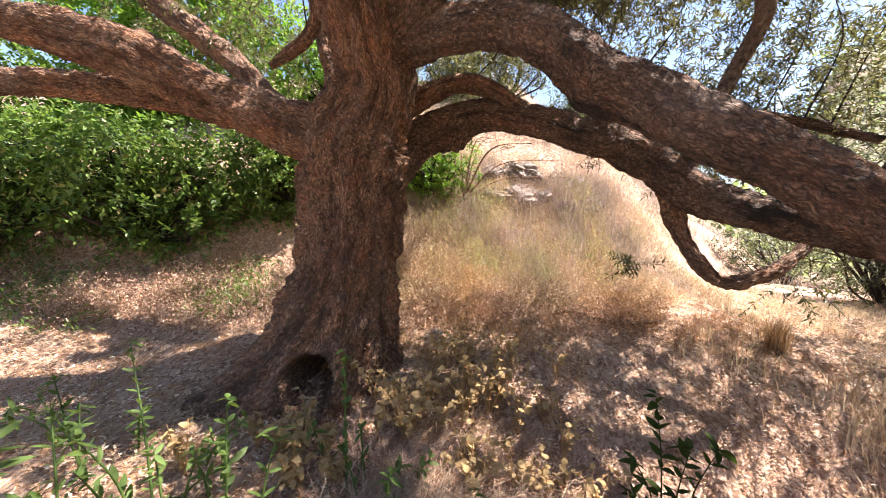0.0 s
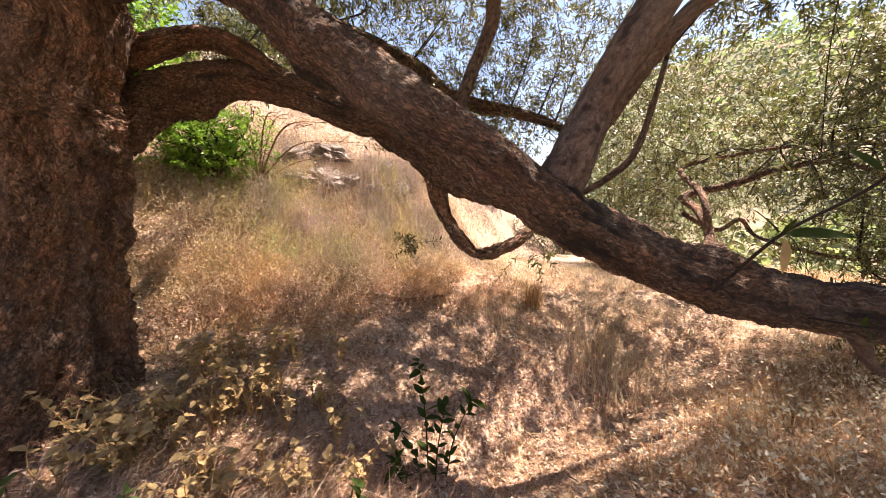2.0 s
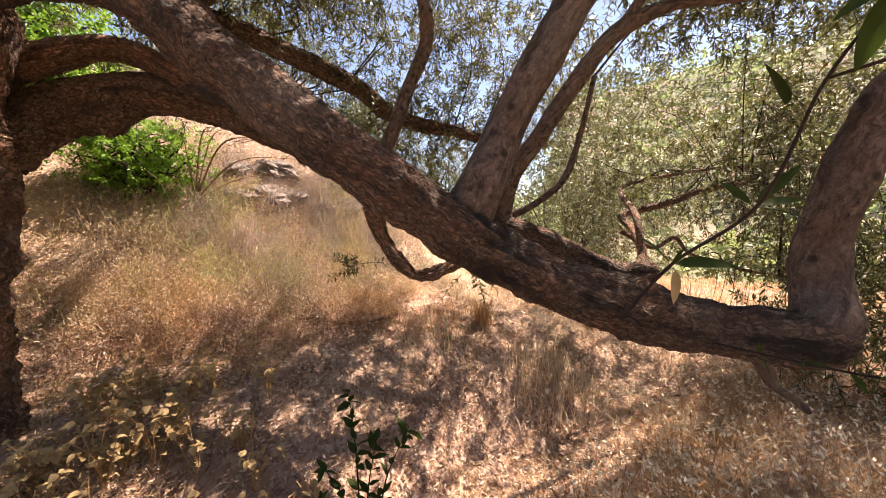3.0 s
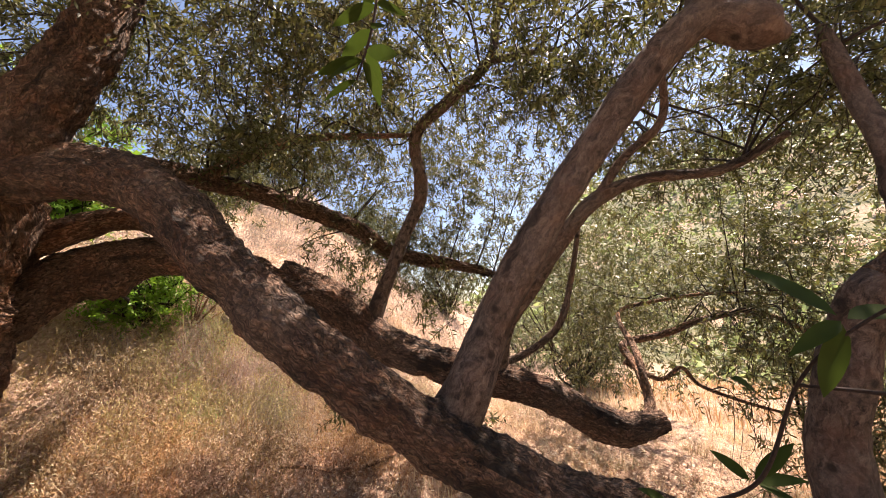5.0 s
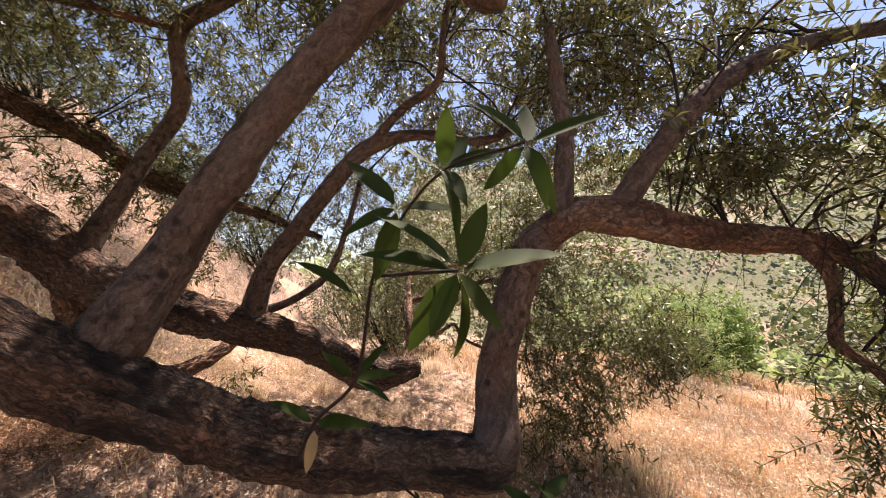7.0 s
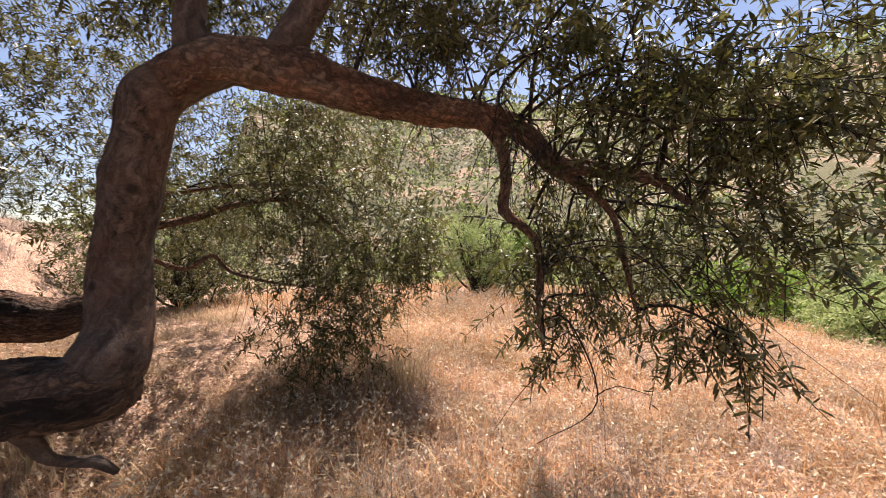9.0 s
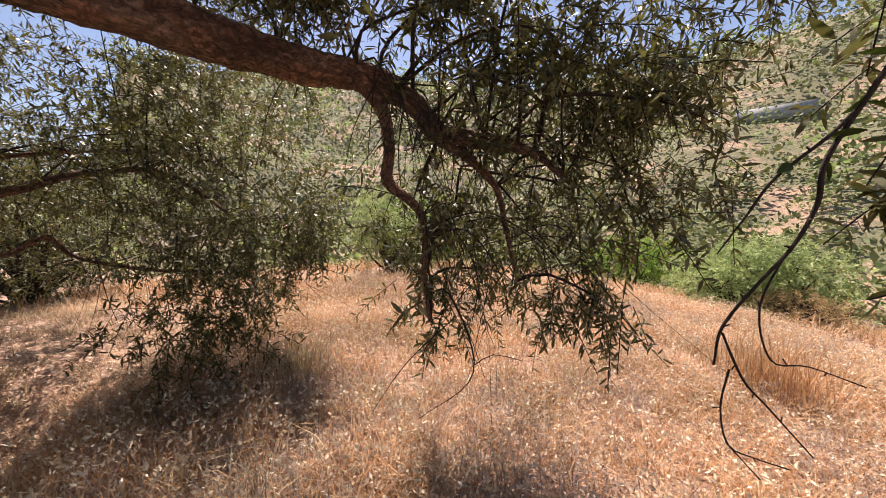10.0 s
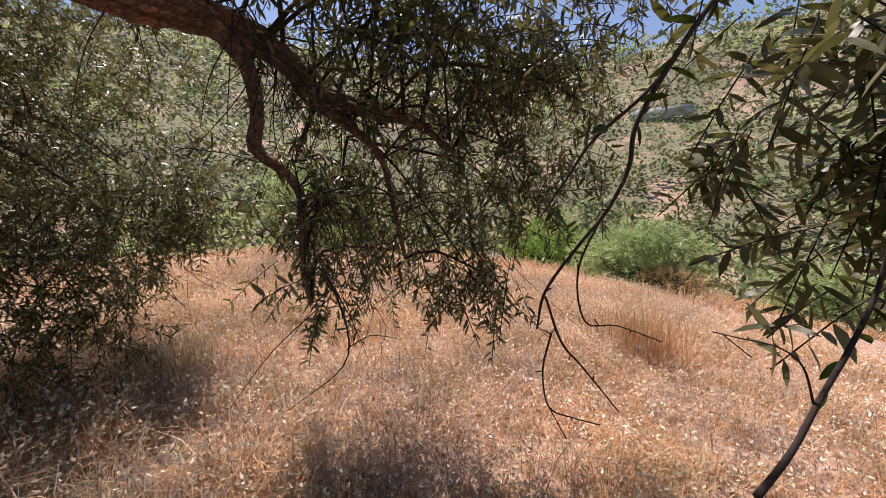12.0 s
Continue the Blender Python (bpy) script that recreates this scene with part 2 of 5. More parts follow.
def thing(name, label, category, at=(0, 0, 0), group="", kind=""):
    ob = new(name)
    ob.location = at
    return tagged(ob, label, category, group, kind)


def part_mesh(name, me, material, parent, label=""):
    """Links a mesh in world coordinates as one part under parent."""
    me.materials.append(material)
    ob = new(name, me)
    if parent is not None:
        ob.parent = parent
        ob.matrix_parent_inverse = Matrix.Translation(parent.location).inverted()
    return tagged(ob, label) if label else ob


def spline(points, step):
    """A smooth line of places and radii through the given ones, about step metres apart."""
    p = np.array(points, float)
    p = np.vstack([2 * p[0] - p[1], p, 2 * p[-1] - p[-2]])
    out = []
    for a, b, c, d in zip(p, p[1:], p[2:], p[3:]):
        n = max(2, int(np.linalg.norm(c[:3] - b[:3]) / step))
        t = (np.arange(n) / n)[:, None]
        out.append(0.5 * (2 * b + (c - a) * t + (2 * a - 5 * b + 4 * c - d) * t**2 + (3 * b - a - 3 * c + d) * t**3))
    out.append(p[-2][None])
    out = np.vstack(out)
    out[:, 3] = np.maximum(out[:, 3], 0.0012)
    return out


def frames_along(c):
    tan = np.gradient(c[:, :3], axis=0)
    tan /= np.linalg.norm(tan, axis=1)[:, None] + 1e-9
    ref = np.array([0.31, -0.9, 0.3]) if abs(tan[0] @ np.array([0.31, -0.9, 0.3])) < 0.9 else np.array([1.0, 0, 0])
    us = []
    u = ref
    for t in tan:
        u = u - t * (u @ t)
        u = u / (np.linalg.norm(u) + 1e-9)
        us.append(u)
    us = np.array(us)
    return tan, us, np.cross(tan, us)


def tube_arrays(points, sides, step, rough=0.0, knots=0, seed=0, capped=True, shape=None, ridge=0.0):
    """A tapering limb round a line: corners, faces and a running bark coordinate."""
    c = spline(points, step)
    tan, u, v = frames_along(c)
    ang = np.arange(sides) * 2 * np.pi / sides
    ring = np.cos(ang)[None, :, None] * u[:, None] + np.sin(ang)[None, :, None] * v[:, None]
    r = np.repeat(c[:, 3:4], sides, 1)
    run = np.concatenate([[0], np.cumsum(np.linalg.norm(np.diff(c[:, :3], axis=0), axis=1))])
    if rough:
        rng = np.random.default_rng(seed + 11)
        k = rng.uniform(0, 6.28, 8)
        wob = (np.sin(2 * ang[None] + run[:, None] * 2.1 + k[0]) * 0.4 + np.sin(3 * ang[None] - run[:, None] * 3.3 + k[1]) * 0.3
               + np.sin(5 * ang[None] + run[:, None] * 1.3 + k[2]) * 0.2 + np.sin(run[:, None] * 7 + k[3]) * 0.25)
        for i in range(len(c)):
            for j in range(sides):
                p = c[i, :3] + ring[i, j] * r[i, j]
                wob[i, j] += 0.9 * noise.noise(Vector(p) * 7.0) + 0.55 * noise.noise(Vector(p) * 19.0)
        r = r * (1 + rough * wob)
        if ridge:
            for i in range(len(c)):
                for j in range(sides):
                    g = Vector((ring[i, j][0] * r[i, j] * 26, ring[i, j][1] * r[i, j] * 26 + ring[i, j][2] * r[i, j] * 26, run[i] * 9.0))
                    r[i, j] += ridge * (0.6 - 2.0 * abs(noise.noise(g)) + 0.6 * noise.noise(g * 2.3))
        for _ in range(knots):
            i0, a0, h, w = rng.uniform(0.1, 0.9) * run[-1], rng.uniform(0, 6.28), rng.uniform(0.08, 0.28), rng.uniform(0.5, 1.0)
            da = np.abs((ang[None] - a0 + np.pi) % (2 * np.pi) - np.pi)
            r = r * (1 + h * np.exp(-(da / w) ** 2 - ((run[:, None] - i0) / (c[:, 3:4] * 1.2)) ** 2))
    verts = c[:, None, :3] + ring * r[..., None]
    if shape is not None:
        verts = shape(verts, c, ring, r)
    n = len(c)
    i, j = np.meshgrid(np.arange(n - 1), np.arange(sides), indexing='ij')
    j2 = (j + 1) % sides
    quads = np.stack([i * sides + j, i * sides + j2, (i + 1) * sides + j2, (i + 1) * sides + j], -1).reshape(-1, 4)
    circ = 2 * np.pi * np.mean(c[:, 3])
    uu = np.stack([j, j + 1, j + 1, j], -1).reshape(-1, 4) / sides * circ
    vv = run[np.stack([i, i, i + 1, i + 1], -1).reshape(-1, 4)]
    uv = np.stack([uu, vv], -1).reshape(-1, 2)
    verts = verts.reshape(-1, 3)
    tris = np.zeros((0, 3), int)
    if capped:
        verts = np.vstack([verts, c[0, :3], c[-1, :3] + tan[-1] * c[-1, 3] * 0.4])
        m, k = len(verts) - 2, (n - 1) * sides
        jj = np.arange(sides)
        tris = np.vstack([np.stack([np.full(sides, m), (jj + 1) % sides, jj], 1), np.stack([np.full(sides, m + 1), k + jj, k + (jj + 1) % sides], 1)])
        uv = np.vstack([uv, np.zeros((len(tris) * 3, 2))])
    return verts, quads, tris, uv


def limb(name, points, parent, material, sides=16, step=0.05, rough=0.08, knots=0, seed=0, label="", shape=None, ridge=0.0):
    v, q, t, uv = tube_arrays(points, sides, step, rough, knots, seed, True, shape, ridge)
    return part_mesh(name, smooth(mesh_arrays(name, v, q, t, uv)), material, parent, label)


class Bundle:
    """Collects many small pieces into one mesh."""

    def __init__(self):
        self.v, self.q, self.t, self.n = [], [], [], 0

    def add(self, v, q=(), t=()):
        self.v.append(np.asarray(v, np.float32).reshape(-1, 3))
        if len(q):
            self.q.append(np.asarray(q).reshape(-1, 4) + self.n)
        if len(t):
            self.t.append(np.asarray(t).reshape(-1, 3) + self.n)
        self.n += len(self.v[-1])

    def mesh(self, name):
        e4, e3 = np.zeros((0, 4), int), np.zeros((0, 3), int)
        return mesh_arrays(name, np.vstack(self.v), np.vstack(self.q or [e4]), np.vstack(self.t or [e3]))


def leaves(bundle, base, along, up, length, width, bend=0.15, simple=False):
    """Many lance-shaped leaves at once: foot, way, upper side and size of each."""
    base, along, up = (np.asarray(a, float) for a in (base, along, up))
    k = len(base)
    along = along / (np.linalg.norm(along, axis=1)[:, None] + 1e-9)
    side = np.cross(along, up)
    side /= np.linalg.norm(side, axis=1)[:, None] + 1e-9
    nor = np.cross(side, along)
    L, W = np.broadcast_to(length, k)[:, None], np.broadcast_to(width, k)[:, None]

    def at(f, w):
        return base + along * L * f - nor * L * bend * f * f + side * W * w + nor * np.abs(W * w) * 0.35

    if simple:
        v = np.stack([at(0, 0), at(0.45, -0.52), at(0.45, 0.52), at(1, 0)], 1).reshape(-1, 3)
        o = np.arange(k)[:, None] * 4
        bundle.add(v, (), np.vstack([np.array([[0, 2, 1]]) + o, np.array([[1, 2, 3]]) + o]))
        return
    cols = [at(0, 0), at(0.3, -0.42), at(0.3, 0.42), at(0.68, -0.4), at(0.68, 0.4), at(1, 0)]
    v = np.stack(cols, 1).reshape(-1, 3)
    o = np.arange(k)[:, None] * 6
    bundle.add(v, np.array([[1, 2, 4, 3]]) + o, np.vstack([np.array([[0, 2, 1]]) + o, np.array([[3, 4, 5]]) + o]))


def rand_dirs(k, rng):
    d = rng.normal(size=(k, 3))
    return d / np.linalg.norm(d, axis=1)[:, None]


def sprigs(leaf_b, twig_b, origins, ways, lengths, rng, pairs=9, leaf=0.07, wide=0.0165, simple=True):
    """Leafy shoots: a thin drooping stem with leaves in pairs."""
    k = len(origins)
    ways = ways / np.linalg.norm(ways, axis=1)[:, None]
    down = np.array([0, 0, -1.0])
    f = np.linspace(0, 1, 3)
    stem = origins[:, None] + ways[:, None] * (lengths[:, None] * f)[..., None] + down * (0.16 * lengths[:, None] * f**2)[..., None]
    side = np.cross(ways, rand_dirs(k, rng))
    side /= np.linalg.norm(side, axis=1)[:, None] + 1e-9
    nor = np.cross(ways, side)
    w = 0.0022
    a, b, c = stem + side[:, None] * w, stem - side[:, None] * w * 0.5 + nor[:, None] * w, stem - side[:, None] * w * 0.5 - nor[:, None] * w
    v = np.stack([a, b, c], 2).reshape(-1, 3)
    face = []
    for s in range(2):
        for j in range(3):
            face.append([s * 3 + j, s * 3 + (j + 1) % 3, s * 3 + 3 + (j + 1) % 3, s * 3 + 3 + j])
    if twig_b is not None:
        twig_b.add(v, (np.array(face)[None] + (np.arange(k) * 9)[:, None, None]).reshape(-1, 4))
    foot, along, up, size = [], [], [], []
    for p in range(pairs):
        g = 0.12 + 0.88 * (p + rng.uniform(-0.3, 0.3, k)) / pairs
        at = origins + ways * (lengths * g)[:, None] + down * (0.16 * lengths * g**2)[:, None]
        turn = (p % 2) * np.pi / 2 + rng.uniform(-0.5, 0.5, k)
        out = side * np.cos(turn)[:, None] + nor * np.sin(turn)[:, None]
        for sgn in (1, -1):
            d = out * sgn + ways * rng.uniform(0.1, 0.9, k)[:, None] + down * rng.uniform(-0.35, 0.35, k)[:, None]
            foot.append(at)
            along.append(d)
            up.append(np.array([0, 0, 1.0]) + rng.normal(size=(k, 3)) * 0.6)
            size.append(leaf * rng.uniform(0.65, 1.2, k))
    size = np.concatenate(size)
    leaves(leaf_b, np.concatenate(foot), np.concatenate(along), np.concatenate(up), size, size * wide / leaf * rng.uniform(0.8, 1.3, len(size)), 0.12, simple)


def in_ball(k, centre, radii, rng, shell=0.35):
    d = rand_dirs(k, rng)
    r = (shell + (1 - shell) * rng.random(k)) ** 0.6
    return np.array(centre) + d * r[:, None] * np.array(radii), d


# ---- the ground ----


def soft(x, k=0.5):
    return k * np.log1p(np.exp(np.clip(np.asarray(x, float) / k, -40, 40)))


def ground_z(x, y):
    """Height of the ground: a hollow under the limb, a steep bank behind the tree, a valley and the hill beyond."""
    x, y = np.asarray(x, float), np.asarray(y, float)
    z = 0.06 - 0.02 * soft(x - 2, 1.0) - 0.13 * soft(-1.0 - y, 0.6) * np.clip((x + 2) / 6, 0.25, 1)
    near = np.clip(1 - (x - 3) / 3, 0, 1)
    hollow = 1 / ((1 + np.exp(-(x - 0.3) / 0.35)) * (1 + np.exp((x - 4.3) / 0.5)))
    z = z - 0.8 * np.exp(-((y - 1.95) / 0.75) ** 2) * hollow
    edge = 4.62 + 0.8 * soft(x - 2.8, 0.6) + 0.08 * np.sin(x * 1.3)
    bank = 0.3 * soft(y - 3.2, 0.25) * near + 1.1 * soft(y - edge, 0.2) - 0.85 * soft(y - edge - 1.3, 0.3)
    bank = bank - 0.3 * soft(bank - 9.0, 2.0)
    z = z + bank
    r = np.hypot(x - 2, y + 1)
    fall = -0.16 * soft(r - 9, 2.0) + 0.16 * soft(r - 34, 4.0)
    rise = 0.4 * soft(r - 34, 5.0) - 0.4 * soft(r - 165 - 12 * np.sin(np.arctan2(y, x) * 5.0), 12.0)
    fade = np.clip((10 + x * 0.9 - y) / 16, 0, 1)
    z = z + (fall + rise) * fade
    amp = np.clip(r / 60, 0, 1)
    z = z + amp * (1.6 * np.sin(x * 0.07 + 1) * np.cos(y * 0.063) + 0.7 * np.sin(x * 0.19 + y * 0.11))
    z = z + 0.02 * np.sin(x * 2.3 + 0.7 * np.sin(y * 1.7)) + 0.018 * np.sin(y * 3.1 + x * 1.1)
    return z


def build_ground():
    n = 300
    s = np.linspace(-1, 1, n)
    g = np.sinh(s * 6.6) / np.sinh(6.6) * 900
    gx, gy = np.meshgrid(g + 2.0, g + 1.0, indexing='ij')
    z = ground_z(gx, gy)
    near = np.exp(-((gx - 2) ** 2 + (gy - 1) ** 2) / 60)
    z = z + near * 0.012 * RNG.normal(size=z.shape)
    i, j = np.meshgrid(np.arange(n - 1), np.arange(n - 1), indexing='ij')
    q = np.stack([i * n + j, (i + 1) * n + j, (i + 1) * n + j + 1, i * n + j + 1], -1).reshape(-1, 4)
    me = smooth(mesh_arrays("ground", np.stack([gx, gy, z], -1), q))
    me.materials.append(GROUND)
    tagged(new("ground", me), "dry brown earth with straw and leaf litter", "ground", kind="structure")


build_ground()

# ---- the old olive tree ----
# Each line: x, y, z and radius along a limb.
BOUGHS = {
    "trunk": [(-1.15, 2.91, -0.25, .7200), (-1.06, 2.94, 0.01, .6400), (-0.93, 3.09, 0.67, .4600), (-0.84, 3.20, 1.43, .4200), (-0.83, 3.21, 1.88, .4500), (-0.79, 3.17, 2.22, .4300), (-0.60, 3.04, 2.62, .3300), (-0.65, 2.82, 2.91, .3000), (-0.72, 2.64, 3.21, .2800), (-0.83, 2.53, 3.60, .2500)],
    "D": [(-0.64, 3, 2.78, 0.186), (-0.26, 2.74, 2.85, 0.1721), (0.06, 2.52, 2.83, 0.1488), (0.33, 2.29, 2.74, 0.1414), (0.56, 2.06, 2.54, 0.1442), (0.76, 1.88, 2.26, 0.1469), (0.84, 1.74, 2.17, 0.1321), (1.07, 1.47, 1.91, 0.1246), (1.31, 1.27, 1.7, 0.1163), (1.61, 1.14, 1.48, 0.1163), (2, 0.99, 1.24, 0.119), (2.32, 0.77, 1.09, 0.1209), (2.69, 0.58, 1, 0.1283), (2.87, 0.39, 0.98, 0.1302), (2.97, 0.25, 0.97, 0.1209), (3.02, 0.18, 0.98, 0.0744)],
    "U1": [(2.9, 0.32, 0.93, 0.093), (2.97, 0.26, 1.03, 0.119), (3.05, 0.28, 1.15, 0.1042), (3.09, 0.306, 1.3, 0.1023), (3.1, 0.286, 1.5, 0.09821), (3.11, 0.246, 1.7, 0.1003), (3.12, 0.196, 1.87, 0.09328), (3.12, 0.126, 2.02, 0.09421), (3.2, 0.03, 2.13, 0.08556), (3.3, -0.1, 2.19, 0.0558)],
    "J": [(-0.6, 2.95, 2.7, .2000), (-0.3, 2.65, 3.05, .1700), (-0.15, 2.54, 3.3, .1550), (0, 2.5, 3.65, .1450), (0.1, 2.5, 4.1, .1200), (0.15, 2.6, 4.6, .0800)],
    "stubD": [(2.80, 0.45, 0.94, .0400), (2.85, 0.41, 0.83, .0280), (2.89, 0.38, 0.74, .0200), (2.98, 0.33, 0.68, .0200), (3.02, 0.29, 0.62, .0120)],
    "E": [(-0.52, 3.28, 2.00, .2200), (-0.16, 3.34, 2.30, .1600), (0.30, 3.22, 2.44, .1350), (0.82, 3.04, 2.33, .1300), (1.28, 2.94, 2.16, .1350), (1.25, 3.03, 2.27, .1400), (1.68, 2.82, 1.99, .1500), (1.96, 2.63, 1.72, .1400), (2.35, 2.36, 1.55, .1300), (2.69, 2.14, 1.43, .1300), (3.00, 1.95, 1.33, .1300), (3.36, 1.76, 1.13, .1300), (3.58, 1.62, 1.03, .1200), (3.86, 1.46, 1.08, .0800)],
    "A": [(-0.94, 3.12, 2.11, .3000), (-1.22, 3.09, 2.22, .2400), (-1.61, 3.02, 2.35, .1900), (-2.02, 2.91, 2.50, .1750), (-2.43, 2.80, 2.69, .1600), (-2.79, 2.72, 2.75, .1300), (-3.12, 2.65, 2.83, .1200), (-3.56, 2.58, 2.96, .1000)],
    "B": [(-1.73, 3.08, 2.34, .1200), (-2.12, 3.06, 2.43, .1100), (-2.55, 3.04, 2.48, .1000), (-3.00, 3.02, 2.52, .1000), (-3.44, 2.99, 2.52, .1000), (-4.05, 2.92, 2.45, .0900)],
    "C": [(-1.29, 3.66, 2.32, .1300), (-1.83, 3.92, 2.71, .1200), (-2.25, 4.08, 3.14, .1200), (-2.75, 4.24, 3.52, .1200), (-3.27, 4.41, 3.92, .1100), (-3.88, 4.58, 4.40, .1000)],
    "C2": [(-1.01, 3.66, 2.55, .1000), (-1.15, 3.81, 2.98, .0900), (-1.26, 3.89, 3.36, .0800), (-1.36, 3.99, 3.80, .0600)],
    "C3": [(-1.76, 3.74, 3.00, .0300), (-1.58, 3.74, 3.13, .0550), (-1.35, 3.64, 3.26, .0600), (-1.24, 3.55, 3.45, .0600), (-1.33, 3.59, 3.82, .0500)],
    "W": [(1.68, 1.19, 1.46, .1000), (1.74, 1.15, 1.57, .1120), (1.77, 1.13, 1.65, .1050), (1.87, 1.12, 1.85, .0950), (1.93, 1.03, 2.06, .0830), (2.05, 0.85, 2.41, .0800), (2.20, 0.62, 2.78, .0780), (2.38, 0.43, 3.10, .0750), (2.49, 0.32, 3.25, .0800), (2.46, 0.30, 3.51, .0650), (2.44, 0.31, 3.81, .0550)],
    "Wstub": [(2.47, 0.34, 3.23, .0600), (2.58, 0.27, 3.17, .0700), (2.68, 0.21, 3.13, .0700), (2.76, 0.16, 3.12, .0450)],
    "Wup": [(2.65, 0.23, 3.15, .0600), (2.71, 0.18, 3.31, .0520), (2.75, 0.14, 3.54, .0500), (2.79, 0.10, 3.85, .0450)],
    "T1": [(1.89, 2.71, 1.94, .0800), (1.98, 2.68, 2.19, .0600), (2.13, 2.60, 2.64, .0550), (2.26, 2.51, 3.05, .0550), (2.18, 2.46, 3.53, .0550), (2.35, 2.14, 3.76, .0500), (2.55, 1.83, 4.01, .0420), (2.55, 1.70, 4.34, .0320), (2.63, 1.58, 4.62, .0260)],
    "T1b": [(2.55, 1.83, 4.00, .0300), (2.79, 1.71, 4.08, .0280), (3.06, 1.58, 4.14, .0200)],
    "R2": [(2.73, 2.14, 1.5, 0.096), (2.73, 1.99, 1.85, 0.078), (2.81, 1.76, 2.15, 0.066), (2.9, 1.51, 2.49, 0.06), (3, 1.28, 2.73, 0.054), (3.23, 1.04, 2.85, 0.0384), (3.61, 0.74, 2.88, 0.0324), (3.94, 0.48, 3.1, 0.024)],
    "R3": [(2.77, 2.17, 1.52, .0350), (2.96, 2.00, 1.63, .0300), (3.11, 1.80, 1.84, .0270), (3.19, 1.71, 2.19, .0220), (3.25, 1.64, 2.62, .0200)],
    "R2u": [(3.00, 1.28, 2.73, .0350), (3.11, 1.11, 3.00, .0300), (3.25, 0.91, 3.22, .0270), (3.23, 0.86, 3.56, .0220), (3.22, 0.81, 3.85, .0180)],
    "G": [(0.2, 2.75, 2.95, 0.1), (0.5, 3.2, 3.1, 0.085), (0.85, 3.3, 3.1, 0.08), (1.3, 3.38, 3.02, 0.08), (1.95, 3.42, 2.85, 0.08), (2.35, 3.4, 2.62, 0.07), (3.13, 3.1, 2.45, 0.05), (3.81, 2.9, 2.25, 0.03)],
    "Glow": [(-0.36, 3.22, 2.49, .0950), (0, 3.25, 2.7, .0800), (0.3, 3.2, 2.7, .0700), (0.6, 3.1, 2.5, .0700), (0.95, 3.05, 2.33, .0500)],
    "G2": [(0.6, 3.2, 3.14, 0.06), (0.95, 3.1, 3.38, 0.055), (1.36, 3.05, 3.58, 0.042), (1.73, 2.8, 3.58, 0.03), (2.17, 2.5, 3.56, 0.022)],
    "hook": [(1.85, 2.83, 1.8, 0.0935), (1.87, 2.76, 1.54, 0.07225), (1.94, 2.7, 1.31, 0.051), (2.09, 2.66, 1.11, 0.051), (2.25, 2.64, 1.02, 0.04675), (2.53, 2.63, 1.08, 0.051), (2.83, 2.67, 1.21, 0.04675), (3.07, 2.73, 1.4, 0.0425)],
    "limbF": [(3.12, 0.09, 2.07, 0.085), (3.24, -0.05, 2.19, 0.095), (3.4, -0.24, 2.19, 0.09), (3.55, -0.45, 2.15, 0.082), (3.75, -0.7, 2.12, 0.075), (3.94, -0.91, 2.12, 0.067), (4, -1.07, 2.09, 0.06072), (4.05, -1.24, 2, 0.0506), (4.05, -1.37, 1.84, 0.046), (4.04, -1.52, 1.81, 0.0414), (4.01, -1.69, 1.77, 0.0322), (4.02, -1.85, 1.72, 0.023), (4, -2, 1.6, 0.0138)],
    "F1": [(3.96, -1.01, 2.09, .0500), (3.99, -1.10, 1.95, .0350), (4.02, -1.12, 1.76, .0300), (3.98, -1.11, 1.60, .0300), (3.97, -1.23, 1.49, .0250), (3.97, -1.29, 1.37, .0200), (3.95, -1.28, 1.11, .0150), (3.94, -1.30, 0.88, .0100)],
    "F2": [(4.04, -1.37, 1.81, .0300), (4.04, -1.52, 1.71, .0250), (4.05, -1.66, 1.56, .0180), (4.02, -1.71, 1.33, .0140), (4.00, -1.76, 1.07, .0100)],
    "U2": [(3.36, -0.18, 2.14, 0.075), (3.42, -0.33, 2.42, 0.062), (3.5, -0.5, 2.7, 0.056), (3.68, -0.735, 2.98, 0.05), (3.9, -1.1, 3.16, 0.045), (4.25, -1.6, 3.28, 0.03), (4.6, -2.2, 3.3, 0.018)],
    "U3": [(3.18, 0.01, 2.08, 0.07), (3.18, 0, 2.38, 0.05), (3.25, 0.02, 2.67, 0.046), (3.29, 0.08, 2.97, 0.04), (3.3, 0.14, 3.36, 0.03)],
    "H": [(3.70, 1.50, 1.02, .0550), (3.92, 1.60, 1.22, .0420), (4.20, 1.86, 1.42, .0400), (4.52, 2.18, 1.57, .0400), (4.83, 1.87, 1.69, .0380), (5.08, 1.65, 1.82, .0330), (5.45, 1.33, 1.89, .0280), (5.59, 0.99, 1.70, .0200), (5.62, 0.64, 1.33, .0140), (5.61, 0.54, 0.79, .0080)],
    "H2": [(3.88, 1.58, 1.18, .0330), (4.05, 1.75, 1.55, .0300), (4.85, 2.43, 1.89, .0240), (5.21, 2.21, 2.02, .0220), (5.61, 1.65, 2.10, .0180), (5.82, 0.98, 2.00, .0140), (5.87, 0.49, 1.63, .0080)],
    "H3": [(4.50, 2.18, 1.39, .0300), (4.78, 1.98, 1.21, .0240), (5.01, 1.87, 1.32, .0210), (5.12, 1.75, 1.14, .0190), (5.28, 1.33, 1.00, .0150), (5.35, 0.94, 0.96, .0090)],
